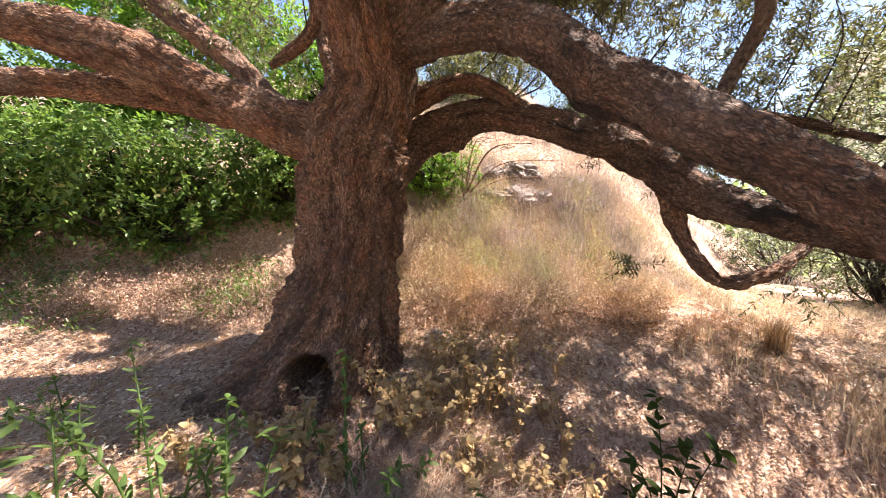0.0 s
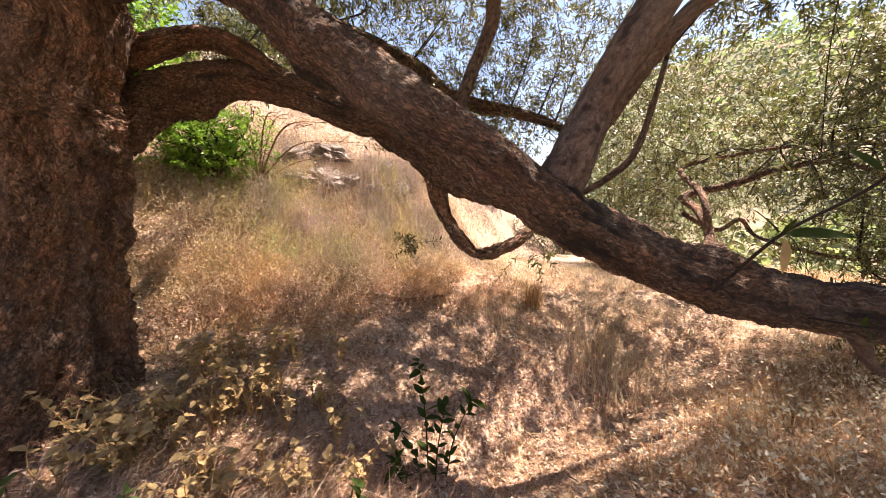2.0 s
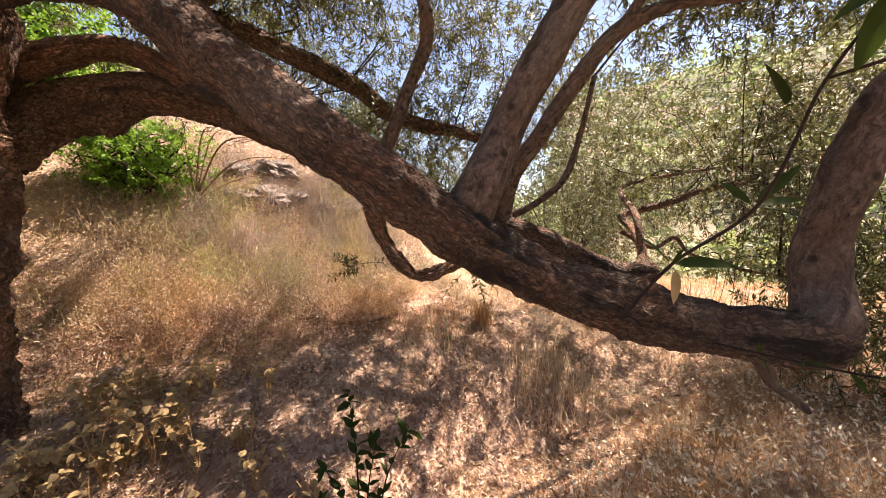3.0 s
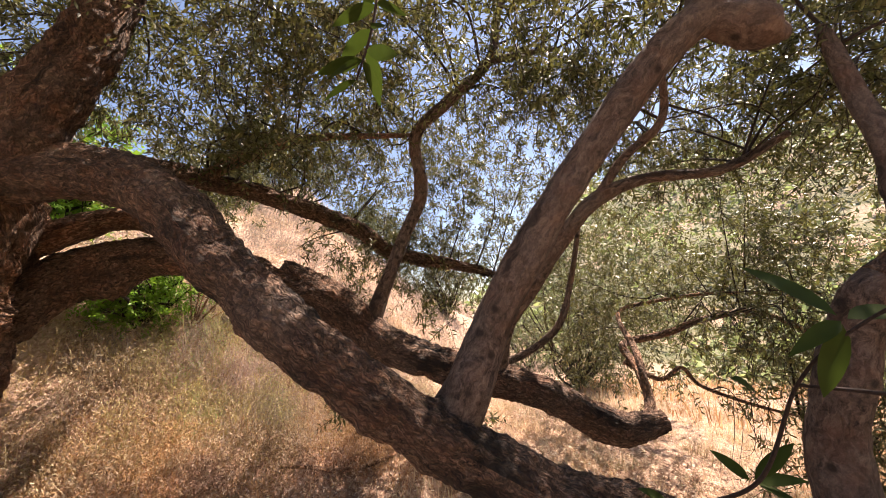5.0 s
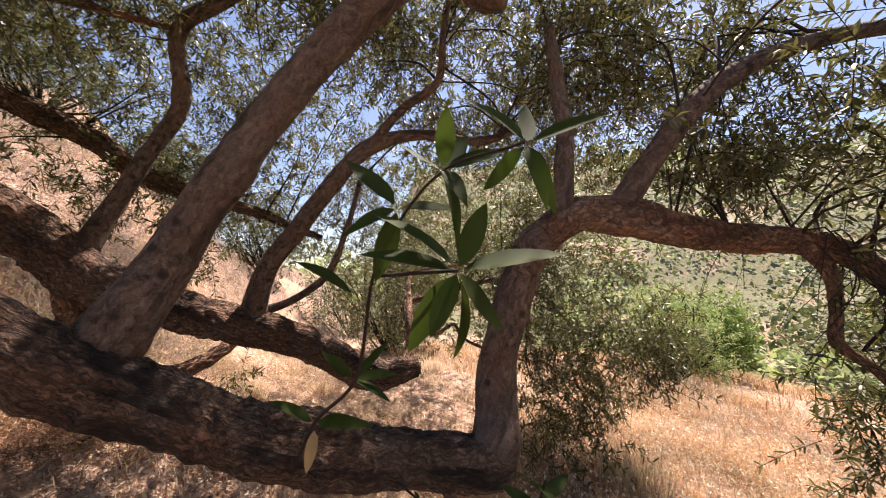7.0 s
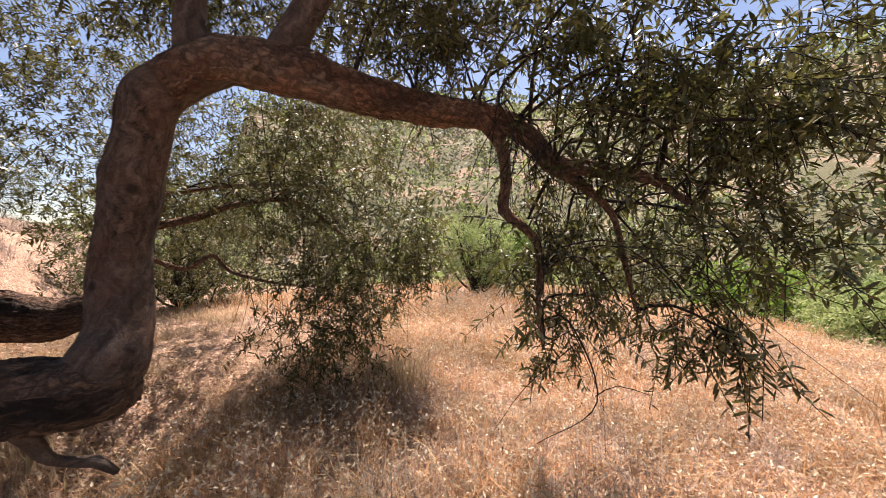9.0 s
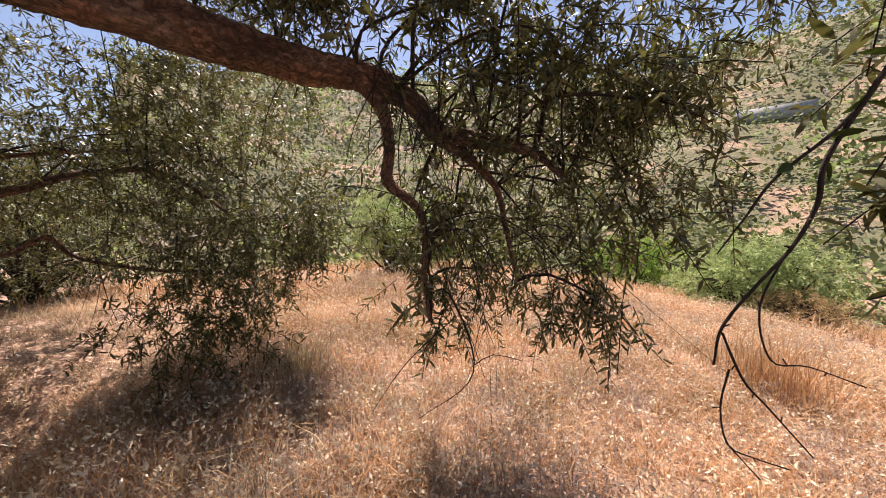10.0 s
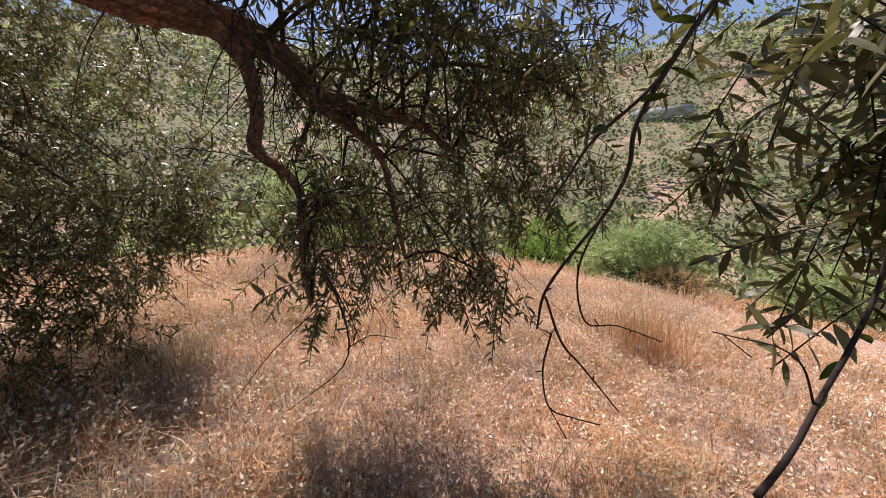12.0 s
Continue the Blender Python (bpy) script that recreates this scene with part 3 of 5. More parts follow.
    "tw": [(2.84, -2.3, 1.8, 0.00592), (2.84, -2.24, 1.73, 0.00544), (2.83, -2.17, 1.64, 0.00504), (2.83, -2.1, 1.52, 0.00464), (2.83, -2.09, 1.44, 0.00424), (2.83, -2.05, 1.36, 0.00376), (2.83, -1.99, 1.29, 0.00336), (2.83, -1.93, 1.21, 0.00296), (2.82, -1.91, 1.14, 0.00208)],
    "tw2": [(2.83, -2.16, 1.62, 0.00376), (2.83, -2.1, 1.56, 0.00336), (2.84, -2.02, 1.49, 0.00296), (2.84, -1.97, 1.42, 0.00208), (2.84, -1.92, 1.35, 0.00128)],
    "tw3": [(2.83, -1.93, 1.2, 0.00208), (2.8, -1.95, 1.12, 0.00208), (2.79, -1.99, 1.07, 0.00168), (2.76, -2.05, 0.99, 0.00128)],
    "tw4": [(2.82, -1.94, 1.13, 0.00208), (2.81, -1.92, 1.06, 0.00168), (2.8, -1.93, 0.99, 0.00168), (2.79, -1.97, 0.97, 0.00128), (2.77, -2.02, 0.96, 0.0008)],
    "tw5": [(2.83, -2.04, 1.35, 0.00208), (2.82, -1.99, 1.25, 0.00208), (2.79, -1.99, 1.16, 0.00168), (2.78, -2.05, 1.15, 0.00128), (2.76, -2.13, 1.12, 0.0008)],
    "tw6": [(2.67, -2.27, 0.85, 0.00672), (2.68, -2.35, 0.92, 0.00592), (2.7, -2.43, 1, 0.00544), (2.72, -2.52, 1.09, 0.00504), (2.74, -2.6, 1.19, 0.00464), (2.75, -2.63, 1.3, 0.00424), (2.77, -2.67, 1.43, 0.00376)],
    "tw7": [(2.7, -2.42, 0.99, 0.00248), (2.72, -2.41, 1.06, 0.00208), (2.73, -2.36, 1.1, 0.00168), (2.75, -2.28, 1.12, 0.00128), (2.76, -2.24, 1.13, 0.0008)],
}


def trunk_shape(verts, c, ring, r):
    """Root flares, fluted sides, burrs and the hollow at the foot of the trunk."""
    out = verts.copy()
    n, s, _ = verts.shape
    hollow = Vector((-1.02, 2.36, 0.33))
    for i in range(n):
        low = max(0.0, 1 - max(0.0, c[i, 2]) / 1.1)
        for j in range(s):
            p = Vector(verts[i, j])
            a = math.atan2(ring[i, j][1], ring[i, j][0])
            f = 0.10 * low * math.sin(a * 5 + 1.1) + 0.22 * low * low * max(0.0, math.cos(a - 3.5)) + 0.05 * math.sin(a * 9 + c[i, 2] * 1.5) + 0.08 * noise.noise(p * 3.1) + 0.06 * noise.noise(p * 7.0) + 0.03 * noise.noise(p * 20)
            q = p + Vector(ring[i, j]) * (r[i, j] * f)
            d = (q - hollow)
            d.x *= 1.25
            dd = d.length
            if dd < 0.34:
                rim = 0.03 * math.exp(-((dd - 0.25) / 0.05) ** 2)
                deep = 0.6 * max(0.0, 1 - (dd / 0.23) ** 2) ** 0.5 if dd < 0.23 else 0.0
                q = q + Vector((0.0, 1.0, 0.0)) * deep - Vector((0.0, 1.0, 0)) * rim
            out[i, j] = q
    return out


def build_olive():
    tree = thing("olive_tree", "old gnarled olive tree with spreading limbs and hollow trunk", "olive tree", (-0.95, 2.95, 0.1))
    limb("trunk", BOUGHS["trunk"], tree, BARK, sides=120, step=0.022, rough=0.05, seed=1, ridge=0.034, label="deeply furrowed grey-brown trunk with a hollow", shape=trunk_shape)
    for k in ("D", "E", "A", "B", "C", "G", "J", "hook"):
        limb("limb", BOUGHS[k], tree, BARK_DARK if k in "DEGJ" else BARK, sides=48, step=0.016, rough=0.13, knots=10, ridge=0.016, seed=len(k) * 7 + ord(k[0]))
    for k in ("C2", "C3", "Glow", "limbF"):
        limb("limb", BOUGHS[k], tree, BARK, sides=28, step=0.02, rough=0.16, knots=9, ridge=0.009, seed=ord(k[-1]))
    for k in ("U1", "W", "Wstub", "Wup", "stubD"):
        limb("branch", BOUGHS[k], tree, BARK_YOUNG, sides=26, step=0.022, rough=0.3 if k.startswith("Wst") or k == "stubD" else 0.09, knots=4, seed=ord(k[-1]), label="smoother grey branch")
    for k in ("T1", "T1b", "R2", "R3", "R2u", "G2", "F1", "F2", "U2", "U3", "H", "H2", "H3"):
        limb("branch", BOUGHS[k], tree, BARK_YOUNG if k[0] in "TRU" else BARK, sides=12, step=0.035, rough=0.1, knots=4, seed=ord(k[0]) + len(k))
    for k in ("tw", "tw2", "tw3", "tw4", "tw5", "tw6", "tw7"):
        limb("twig", BOUGHS[k], tree, BARK_TWIG, sides=8, step=0.012, rough=0.1, knots=8, seed=len(k) + ord(k[-1]))
    return tree


olive = build_olive()

# Leafy masses: middle, half sizes, shoots, downward pull.
CLUMPS = [
    ((1.6, 3.3, 3.85), (2.4, 1.2, 0.5), 1150, 0.1),
    ((0.9, 2.9, 3.35), (0.5, 0.5, 0.2), 110, 0.1),
    ((4.3, 3.3, 3.2), (2.0, 1.2, 1.1), 700, 0.15),
    ((5.2, 2.7, 2.1), (1.4, 1.3, 1.3), 500, 0.25),
    ((5.6, 0.95, 1.5), (0.85, 0.8, 1.1), 400, 0.3),
    ((5.9, 1.1, 2.7), (1.1, 1.1, 0.8), 420, 0.25),
    ((3.75, -1.5, 2.8), (0.7, 1.3, 0.4), 220, 0.25),
    ((3.4, 0.9, 4.1), (1.9, 1.6, 0.55), 950, 0.1),
    ((-0.5, 2.5, 4.6), (2.5, 1.6, 0.6), 1350, 0.1),
    ((-2.8, 4.8, 4.0), (1.8, 1.6, 1.0), 450, 0.15),
    ((0.9, 0.6, 4.3), (1.8, 1.5, 0.7), 750, 0.1),
    ((-2.2, 1.0, 4.6), (1.8, 1.6, 0.7), 700, 0.1),
    ((2.7, 3.6, 2.7), (1.3, 0.6, 0.8), 400, 0.25),
    ((0.4, 4.5, 3.4), (1.0, 0.6, 0.6), 200, 0.25),
    ((3.0, 1.7, 3.8), (0.8, 0.6, 0.4), 260, 0.15),
    ((4.2, 1.4, 3.3), (0.7, 0.6, 0.4), 190, 0.2),
    ((1.5, 2.3, 4.05), (1.2, 0.6, 0.35), 380, 0.1),
    ((-0.4, 4.0, 4.1), (0.9, 0.8, 0.8), 220, 0.15),
    ((1.8, 3.28, 1.1), (0.25, 0.12, 0.07), 9, 0.1),
    ((2.82, 2.60, 0.99), (0.2, 0.12, 0.1), 8, 0.2),
    ((2.63, 2.80, 1.96), (0.3, 0.2, 0.15), 14, 0.2),
    ((5.06, 0.81, 3.79), (0.9, 0.8, 0.6), 260, 0.2),
    ((4.41, 0.22, 4.37), (0.8, 0.8, 0.5), 170, 0.2),
    ((4.1, -3.1, 3.3), (0.8, 0.7, 0.35), 260, 0.2),
    ((6.5, 3.4, 1.9), (1.3, 1.2, 1.3), 480, 0.25),
    ((4.7, 0.1, 3.45), (1.2, 1.2, 0.55), 480, 0.2),
]
# The masses that hang close to the camera's way, with larger leaves.
NEAR_CLUMPS = [
    ((4.12, -1.5, 1.4), (0.42, 0.52, 0.72), 230, 0.4, 0.066),
    ((4.01, -2.16, 1.35), (0.35, 0.4, 0.45), 150, 0.4, 0.066),
    ((4.15, -2.55, 1.61), (0.3, 0.35, 0.3), 40, 0.35, 0.066),
    ((5.05, 0.25, 1.3), (0.45, 0.55, 0.7), 210, 0.35, 0.066),
    ((5.0, 0.45, 0.7), (0.45, 0.55, 0.42), 95, 0.3, 0.066),
    ((4.85, 0.7, 0.75), (0.5, 0.55, 0.45), 75, 0.3, 0.066),
    ((5.3, -0.3, 1.35), (0.35, 0.35, 0.6), 130, 0.4, 0.066),
    ((3.0, -2.72, 1.75), (0.3, 0.28, 0.4), 44, 0.5, 0.09),
    ((2.85, -2.85, 1.35), (0.2, 0.22, 0.4), 26, 0.6, 0.09),
    ((4.09, -1.48, 2.0), (0.3, 0.35, 0.25), 40, 0.35, 0.066),
    ((4.1, -2.2, 2.05), (0.3, 0.4, 0.25), 80, 0.35, 0.066),
    ((3.93, -1.77, 2.32), (0.4, 0.45, 0.22), 75, 0.35, 0.066),
    ((4.26, -2.75, 2.23), (0.45, 0.45, 0.3), 55, 0.35, 0.066),
    ((3.9, -2.22, 2.1), (0.4, 0.45, 0.26), 80, 0.35, 0.066),
    ((4.03, -0.76, 2.5), (0.4, 0.45, 0.22), 90, 0.35, 0.066),
    ((4.0, -1.5, 2.42), (0.35, 0.65, 0.2), 60, 0.35, 0.066),
    ((4.1, -2.55, 2.4), (0.4, 0.5, 0.25), 60, 0.35, 0.066),
    ((4.1, -1.0, 2.95), (0.6, 0.8, 0.35), 80, 0.3, 0.066),
    ((3.75, 0.0, 3.3), (0.6, 0.6, 0.35), 120, 0.3, 0.066),
    ((4.4, -0.7, 3.6), (0.7, 0.6, 0.35), 130, 0.3, 0.066),
]


def build_crown(tree):
    rng = np.random.default_rng(21)
    anchors = np.vstack([spline(BOUGHS[k], 0.1)[:, :3] for k in BOUGHS if k not in ("trunk", "hook") and not k.startswith("tw")])
    for near, clumps in ((False, CLUMPS), (True, NEAR_CLUMPS)):
        for centre, radii, count, drop, *size in clumps:
            lb, tb = Bundle(), Bundle()
            # shoots gather round a number of leafy knots, with gaps between them
            knots, _ = in_ball(max(6, count // 20), centre, np.array(radii), rng, 0.1)
            o = knots[rng.integers(0, len(knots), count)] + rng.normal(size=(count, 3)) * np.array(radii) * (0.18 if near else 0.24)
            even, _ = in_ball(count, centre, np.array(radii) * 1.05, rng, 0.05)
            o = np.where(rng.random((count, 1)) < (0.35 if near else 0.6), even, o)
            d = rand_dirs(count, rng)
            ways = d * 0.8 + (o - np.array(centre)) / np.array(radii) * 0.4 + np.array([0, 0, -drop])
            o[:, 2] = np.where(o[:, 2] < 0.3, 0.3 + rng.random(count) * 0.5, o[:, 2])
            sprigs(lb, tb, o, ways, rng.uniform(0.16, 0.34, count), rng, 9, size[0] if near else 0.07, size[0] * 0.22 if near else 0.0165, not near)
            for e in knots[: max(6, len(knots) // (2 if near else 3)) if count > 20 else 0]:
                dist = np.linalg.norm(anchors - e, axis=1)
                foot = anchors[np.argsort(dist)[rng.integers(0, 14)]]
                if np.linalg.norm(foot - e) > (0.75 if near else 1.5):
                    continue
                mid = (foot + e) / 2 + rng.normal(size=3) * 0.1 + np.array([0, 0, 0.12])
                tail = e + (e - mid) * 0.4 + np.array([0, 0, -0.2 * drop])
                r0 = rng.uniform(0.005, 0.012)
                v, q, t, _uv = tube_arrays([(*foot, r0), (*mid, r0 * 0.8), (*e, r0 * 0.5), (*tail, r0 * 0.25)], 5, 0.08, 0.2)
                tb.add(v, q, t)
            loose(part_mesh("foliage", lb.mesh("foliage"), OLIVE_LEAF, tree, "narrow grey-green olive leaves"))
            loose(part_mesh("twig_mass", tb.mesh("twig_mass"), BARK_TWIG, tree))


build_crown(olive)


def weeping_twigs(tree):
    """Fine arching twigs that hang from the ends of the outer limbs."""
    rng = np.random.default_rng(77)
    for hosts, count, reach, drop in ((("limbF", "F2", "F1"), 40, 0.45, 0.5), (("H", "H2", "H3"), 54, 0.6, 0.9)):
        tb = Bundle()
        line = np.vstack([spline(BOUGHS[k], 0.04)[len(spline(BOUGHS[k], 0.04)) // 2:, :3] for k in hosts])
        for _ in range(count):
            s = line[rng.integers(0, len(line))]
            out = np.array([rng.normal() * 0.5, rng.normal() * 0.5 - 0.5, 0.0]) * reach
            d = drop * rng.uniform(0.4, 1.1)
            r = rng.uniform(0.0025, 0.006)
            mid = s + out * 0.5 + np.array([0, 0, 0.06])
            low = s + out * 0.9 + np.array([0, 0, -d * 0.45])
            end = s + out * rng.uniform(0.8, 1.1) + np.array([0, 0, -d]) + rng.normal(size=3) * 0.08
            low[2], end[2] = max(low[2], 0.65), max(end[2], 0.55)
            v, q, t, _u = tube_arrays([(*s, r), (*mid, r * 0.9), (*low, r * 0.6), (*end, r * 0.3)], 5, 0.05, 0.15)
            tb.add(v, q, t)
            for _k in range(3):
                e = low + rng.normal(size=3) * 0.16 + np.array([0, 0, -0.12])
                f = mid + (low - mid) * rng.random()
                v, q, t, _u = tube_arrays([(*f, r * 0.5), (*((f + e) / 2 + rng.normal(size=3) * 0.02), r * 0.4), (*e, r * 0.2)], 4, 0.06)
                tb.add(v, q, t)
        loose(part_mesh("twig_mass", tb.mesh("twig_mass"), BARK_TWIG, tree))


weeping_twigs(olive)

# ---- shrubs ----


def shrub(name, label, centre, radii, count, leaf, wide, material, seed, lumps=9, category="shrub", group=""):
    """A dense bush of many leafy lumps on short stems."""
    rng = np.random.default_rng(seed)
    foot = np.array([centre[0], centre[1], float(ground_z(centre[0], centre[1])) - 0.03])
    ob = thing(name, label, category, tuple(foot), group)
    lb, tb = Bundle(), Bundle()
    cs, _ = in_ball(lumps, centre, np.array(radii) * 0.72, rng, 0.3)
    for c in cs:
        k = count // lumps
        rr = np.array(radii) * rng.uniform(0.22, 0.5)
        o, d = in_ball(k, c, rr, rng, 0.5)
        o[:, 2] = np.maximum(o[:, 2], ground_z(o[:, 0], o[:, 1]) + 0.03)
        o, d = o[: max(4, k // 12)], d[: max(4, k // 12)]
        way = d + rng.normal(size=d.shape) * 0.5 + np.array([0, 0, 0.3])
        sprigs(lb, None, o, way, leaf * rng.uniform(2.2, 4.5, len(o)), rng, 6, leaf, leaf * wide)
        k = len(o)
        mid = (foot + c) / 2 + rng.normal(size=3) * 0.1 * radii[0]
        v, q, t, _ = tube_arrays([(*foot, 0.03), (*mid, 0.022), (*c, 0.01)], 6, 0.12)
        tb.add(v, q, t)
        for e in o[:: max(1, k // 4)]:
            v, q, t, _ = tube_arrays([(*c, 0.008), (*((c + e) / 2 + rng.normal(size=3) * 0.03), 0.006), (*e, 0.003)], 3, 0.3)
            tb.add(v, q, t)
    loose(part_mesh("foliage", lb.mesh("foliage"), material, ob))
    loose(part_mesh("stem_mass", tb.mesh("stem_mass"), BARK_TWIG, ob))
    return ob


def bush_at(x, y, h):
    return (x, y, float(ground_z(x, y)) + h)


HEDGE = "shrubs on the bank"
shrub("shrub", "dense dark green shrub on the shady bank", (-5.9, 4.9, 1.9), (1.7, 0.9, 1.2), 15000, 0.095, 0.42, SHRUB_LEAF, 31, 30, group=HEDGE)
shrub("shrub", "dense dark green shrub on the shady bank", (-4.0, 5.1, 1.9), (1.5, 0.8, 1.15), 15000, 0.095, 0.42, SHRUB_LEAF, 32, 30, group=HEDGE)
shrub("shrub", "dense dark green shrub on the shady bank", (-2.3, 5.4, 2.1), (1.1, 0.6, 0.95), 11000, 0.085, 0.42, SHRUB_LEAF, 33, 26, group=HEDGE)
shrub("shrub", "tall dark green shrub behind the old tree", bush_at(-5.8, 8.0, 1.0), (3.6, 1.5, 3.0), 40000, 0.11, 0.5, LENTISK_LEAF, 34, 36, group=HEDGE)
shrub("shrub", "tall sunlit yellow-green shrub behind the old tree", bush_at(-1.9, 7.6, 0.8), (1.5, 1.0, 1.7), 14000, 0.1, 0.45, LENTISK_LEAF, 40, 28, group=HEDGE)
shrub("shrub", "tall green shrub at the end of the bank", bush_at(-8.6, 6.2, 1.4), (2.4, 1.6, 3.0), 22000, 0.11, 0.45, SHRUB_LEAF, 45, 34, group=HEDGE)
shrub("shrub", "bright green shrub on the sunny bank", bush_at(-0.1, 5.6, 0.3), (0.85, 0.45, 0.6), 12000, 0.048, 0.45, LENTISK_LEAF, 35, 24)
shrub("bush", "rounded grey-green bush in the dry field", bush_at(11.1, -8.9, 0.8), (1.9, 1.9, 1.35), 24000, 0.1, 0.3, GREY_LEAF, 36, 34, "bush")
shrub("bush", "green bush at the edge of the field", bush_at(13.0, -0.6, 1.0), (1.3, 1.4, 1.3), 12000, 0.1, 0.4, SHRUB_LEAF, 37, 26, "bush")
shrub("bush", "low brown dry bush in the field", bush_at(9.3, -8.6, 0.25), (0.95, 0.8, 0.4), 7000, 0.07, 0.2, DRY_LEAF, 38, 18, "bush")
shrub("bush", "grey-green bush at the field's end", bush_at(9.4, -13.4, 0.7), (1.5, 1.5, 1.2), 14000, 0.1, 0.3, GREY_LEAF, 39, 26, "bush")
shrub("bush", "fresh green bush at the field's end", bush_at(16.0, -8.5, 1.0), (2.0, 2.0, 1.5), 12000, 0.11, 0.35, LENTISK_LEAF, 41, 24, "bush")
shrub("bush", "sunlit olive bush beyond the tree", bush_at(7.8, 5.6, 1.4), (2.0, 1.5, 1.8), 24000, 0.075, 0.24, OLIVE_FAR, 43, 36, "bush")
shrub("bush", "sunlit olive bush higher on the bank", bush_at(7.0, 10.0, 1.2), (1.6, 1.2, 1.6), 16000, 0.08, 0.24, OLIVE_FAR, 44, 30, "bush")
for n, (x, y, r) in enumerate([(0.3, 9.6, 1.1), (2.2, 10.4, 1.3), (3.9, 9.4, 1.0), (5.4, 11.6, 1.5), (1.2, 12.6, 1.6), (9.2, 8.6, 1.6)]):
    shrub("bush", "dusty grey-green bush on the slope above the bank", bush_at(x, y, r * 0.6), (r * 1.2, r, r * 0.9), 7000, 0.1, 0.28, OLIVE_FAR, 60 + n, 18, "bush", "bushes above the bank")
shrub("bush", "silvery olive bush in the sun beyond the tree", bush_at(10.4, -0.1, 1.0), (0.9, 1.1, 1.25), 10000, 0.075, 0.25, GREY_LEAF, 42, 30, "bush")

# ---- scrub on the far hill ----


def hillside_scrub():
    for name, material, count, seed in (("hillside_scrub", GREY_LEAF, 750, 1), ("hillside_scrub", SCRUB_LEAF, 2300, 2)):
        b = Bundle()
        rng = np.random.default_rng(seed)
        az = rng.uniform(-2.6, 1.0, count)
        r = 17 + 150 * rng.random(count) ** 0.8
        cx, cy = 2 + r * np.cos(az), -1 + r * np.sin(az)
        for x, y, rr in zip(cx, cy, r):
            size = rng.uniform(0.5, 1.5) ** 1.3 * (1.1 + rr / 42)
            z = float(ground_z(x, y))
            k = 100 if rr < 60 else 40
            o, d = in_ball(k, (x, y, z + size * 0.35), (size, size, size * 0.7), rng, 0.6)
            leaves(b, o, d + rng.normal(size=d.shape) * 0.6, rand_dirs(k, rng) + np.array([0, 0, 1.0]), size * rng.uniform(0.14, 0.3, k), size * 0.13, 0.1, True)
        ob = part_mesh(name, b.mesh(name), material, None)
        tagged(ob, "low grey-green scrub dotted over the far hillside", "scrub", kind="stuff")


hillside_scrub()

# ---- dry grass ----


def blades(bundle, x, y, height, lean, rng, width=0.003, flat=0.0):
    k = len(x)
    base = np.stack([x, y, ground_z(x, y) - 0.01], 1)
    a = rng.uniform(0, 6.283, k)
    out = np.stack([np.cos(a), np.sin(a), np.zeros(k)], 1)
    side = np.stack([-np.sin(a), np.cos(a), np.zeros(k)], 1) * width * rng.uniform(0.6, 1.5, k)[:, None]
    up = np.array([0, 0, 1.0])
    h, l = height[:, None], (lean * rng.uniform(0.3, 1.5, k))[:, None] * height[:, None]
    m = base + up * h * 0.6 + out * l * 0.35
    t = base + up * h * (1 - flat) + out * l
    v = np.stack([base - side, base + side, m - side * 0.7, m + side * 0.7, t], 1).reshape(-1, 3)
    o = np.arange(k)[:, None] * 5
    bundle.add(v, np.array([[0, 1, 3, 2]]) + o, np.array([[2, 3, 4]]) + o)
    return t


def grass_field(name, label, material, count, box, height, lean, seed, keep=None, width=0.003, heads=None, tussock=0.12):
    """Dry grass in loose tussocks, each leaning its own way, with a share of seed heads."""
    rng = np.random.default_rng(seed)
    n = max(20, count // 45)
    tx, ty = rng.uniform(box[0], box[1], n), rng.uniform(box[2], box[3], n)
    th = rng.uniform(0.35, 1.3, n) ** 1.3
    pick = rng.integers(0, n, count)
    x, y = tx[pick] + rng.normal(size=count) * tussock * th[pick], ty[pick] + rng.normal(size=count) * tussock * th[pick]
    ok = np.ones(count, bool) if keep is None else keep(x, y)
    x, y, th = x[ok], y[ok], th[pick][ok]
    b = Bundle()
    tips = blades(b, x, y, height * rng.uniform(0.35, 1.2, len(x)) * th, np.full(len(x), lean), rng, width, 0.15)
    ob = part_mesh(name, b.mesh(name), material, None)
    tagged(ob, label, "dry grass", kind="stuff")
    if heads is not None:
        hb = Bundle()
        tp = tips[rng.random(len(tips)) < 0.36]
        k = len(tp)
        for _ in range(2):
            leaves(hb, tp + rng.normal(size=tp.shape) * 0.008, rng.normal(size=(k, 3)) * 0.6 + np.array([0, 0, 0.6]), rand_dirs(k, rng), rng.uniform(0.018, 0.042, k), 0.015, 0.1, True)
        tagged(part_mesh("seed_heads", hb.mesh("seed_heads"), heads, None), "pale dry seed heads over the grass", "seed heads", kind="stuff")
    return ob


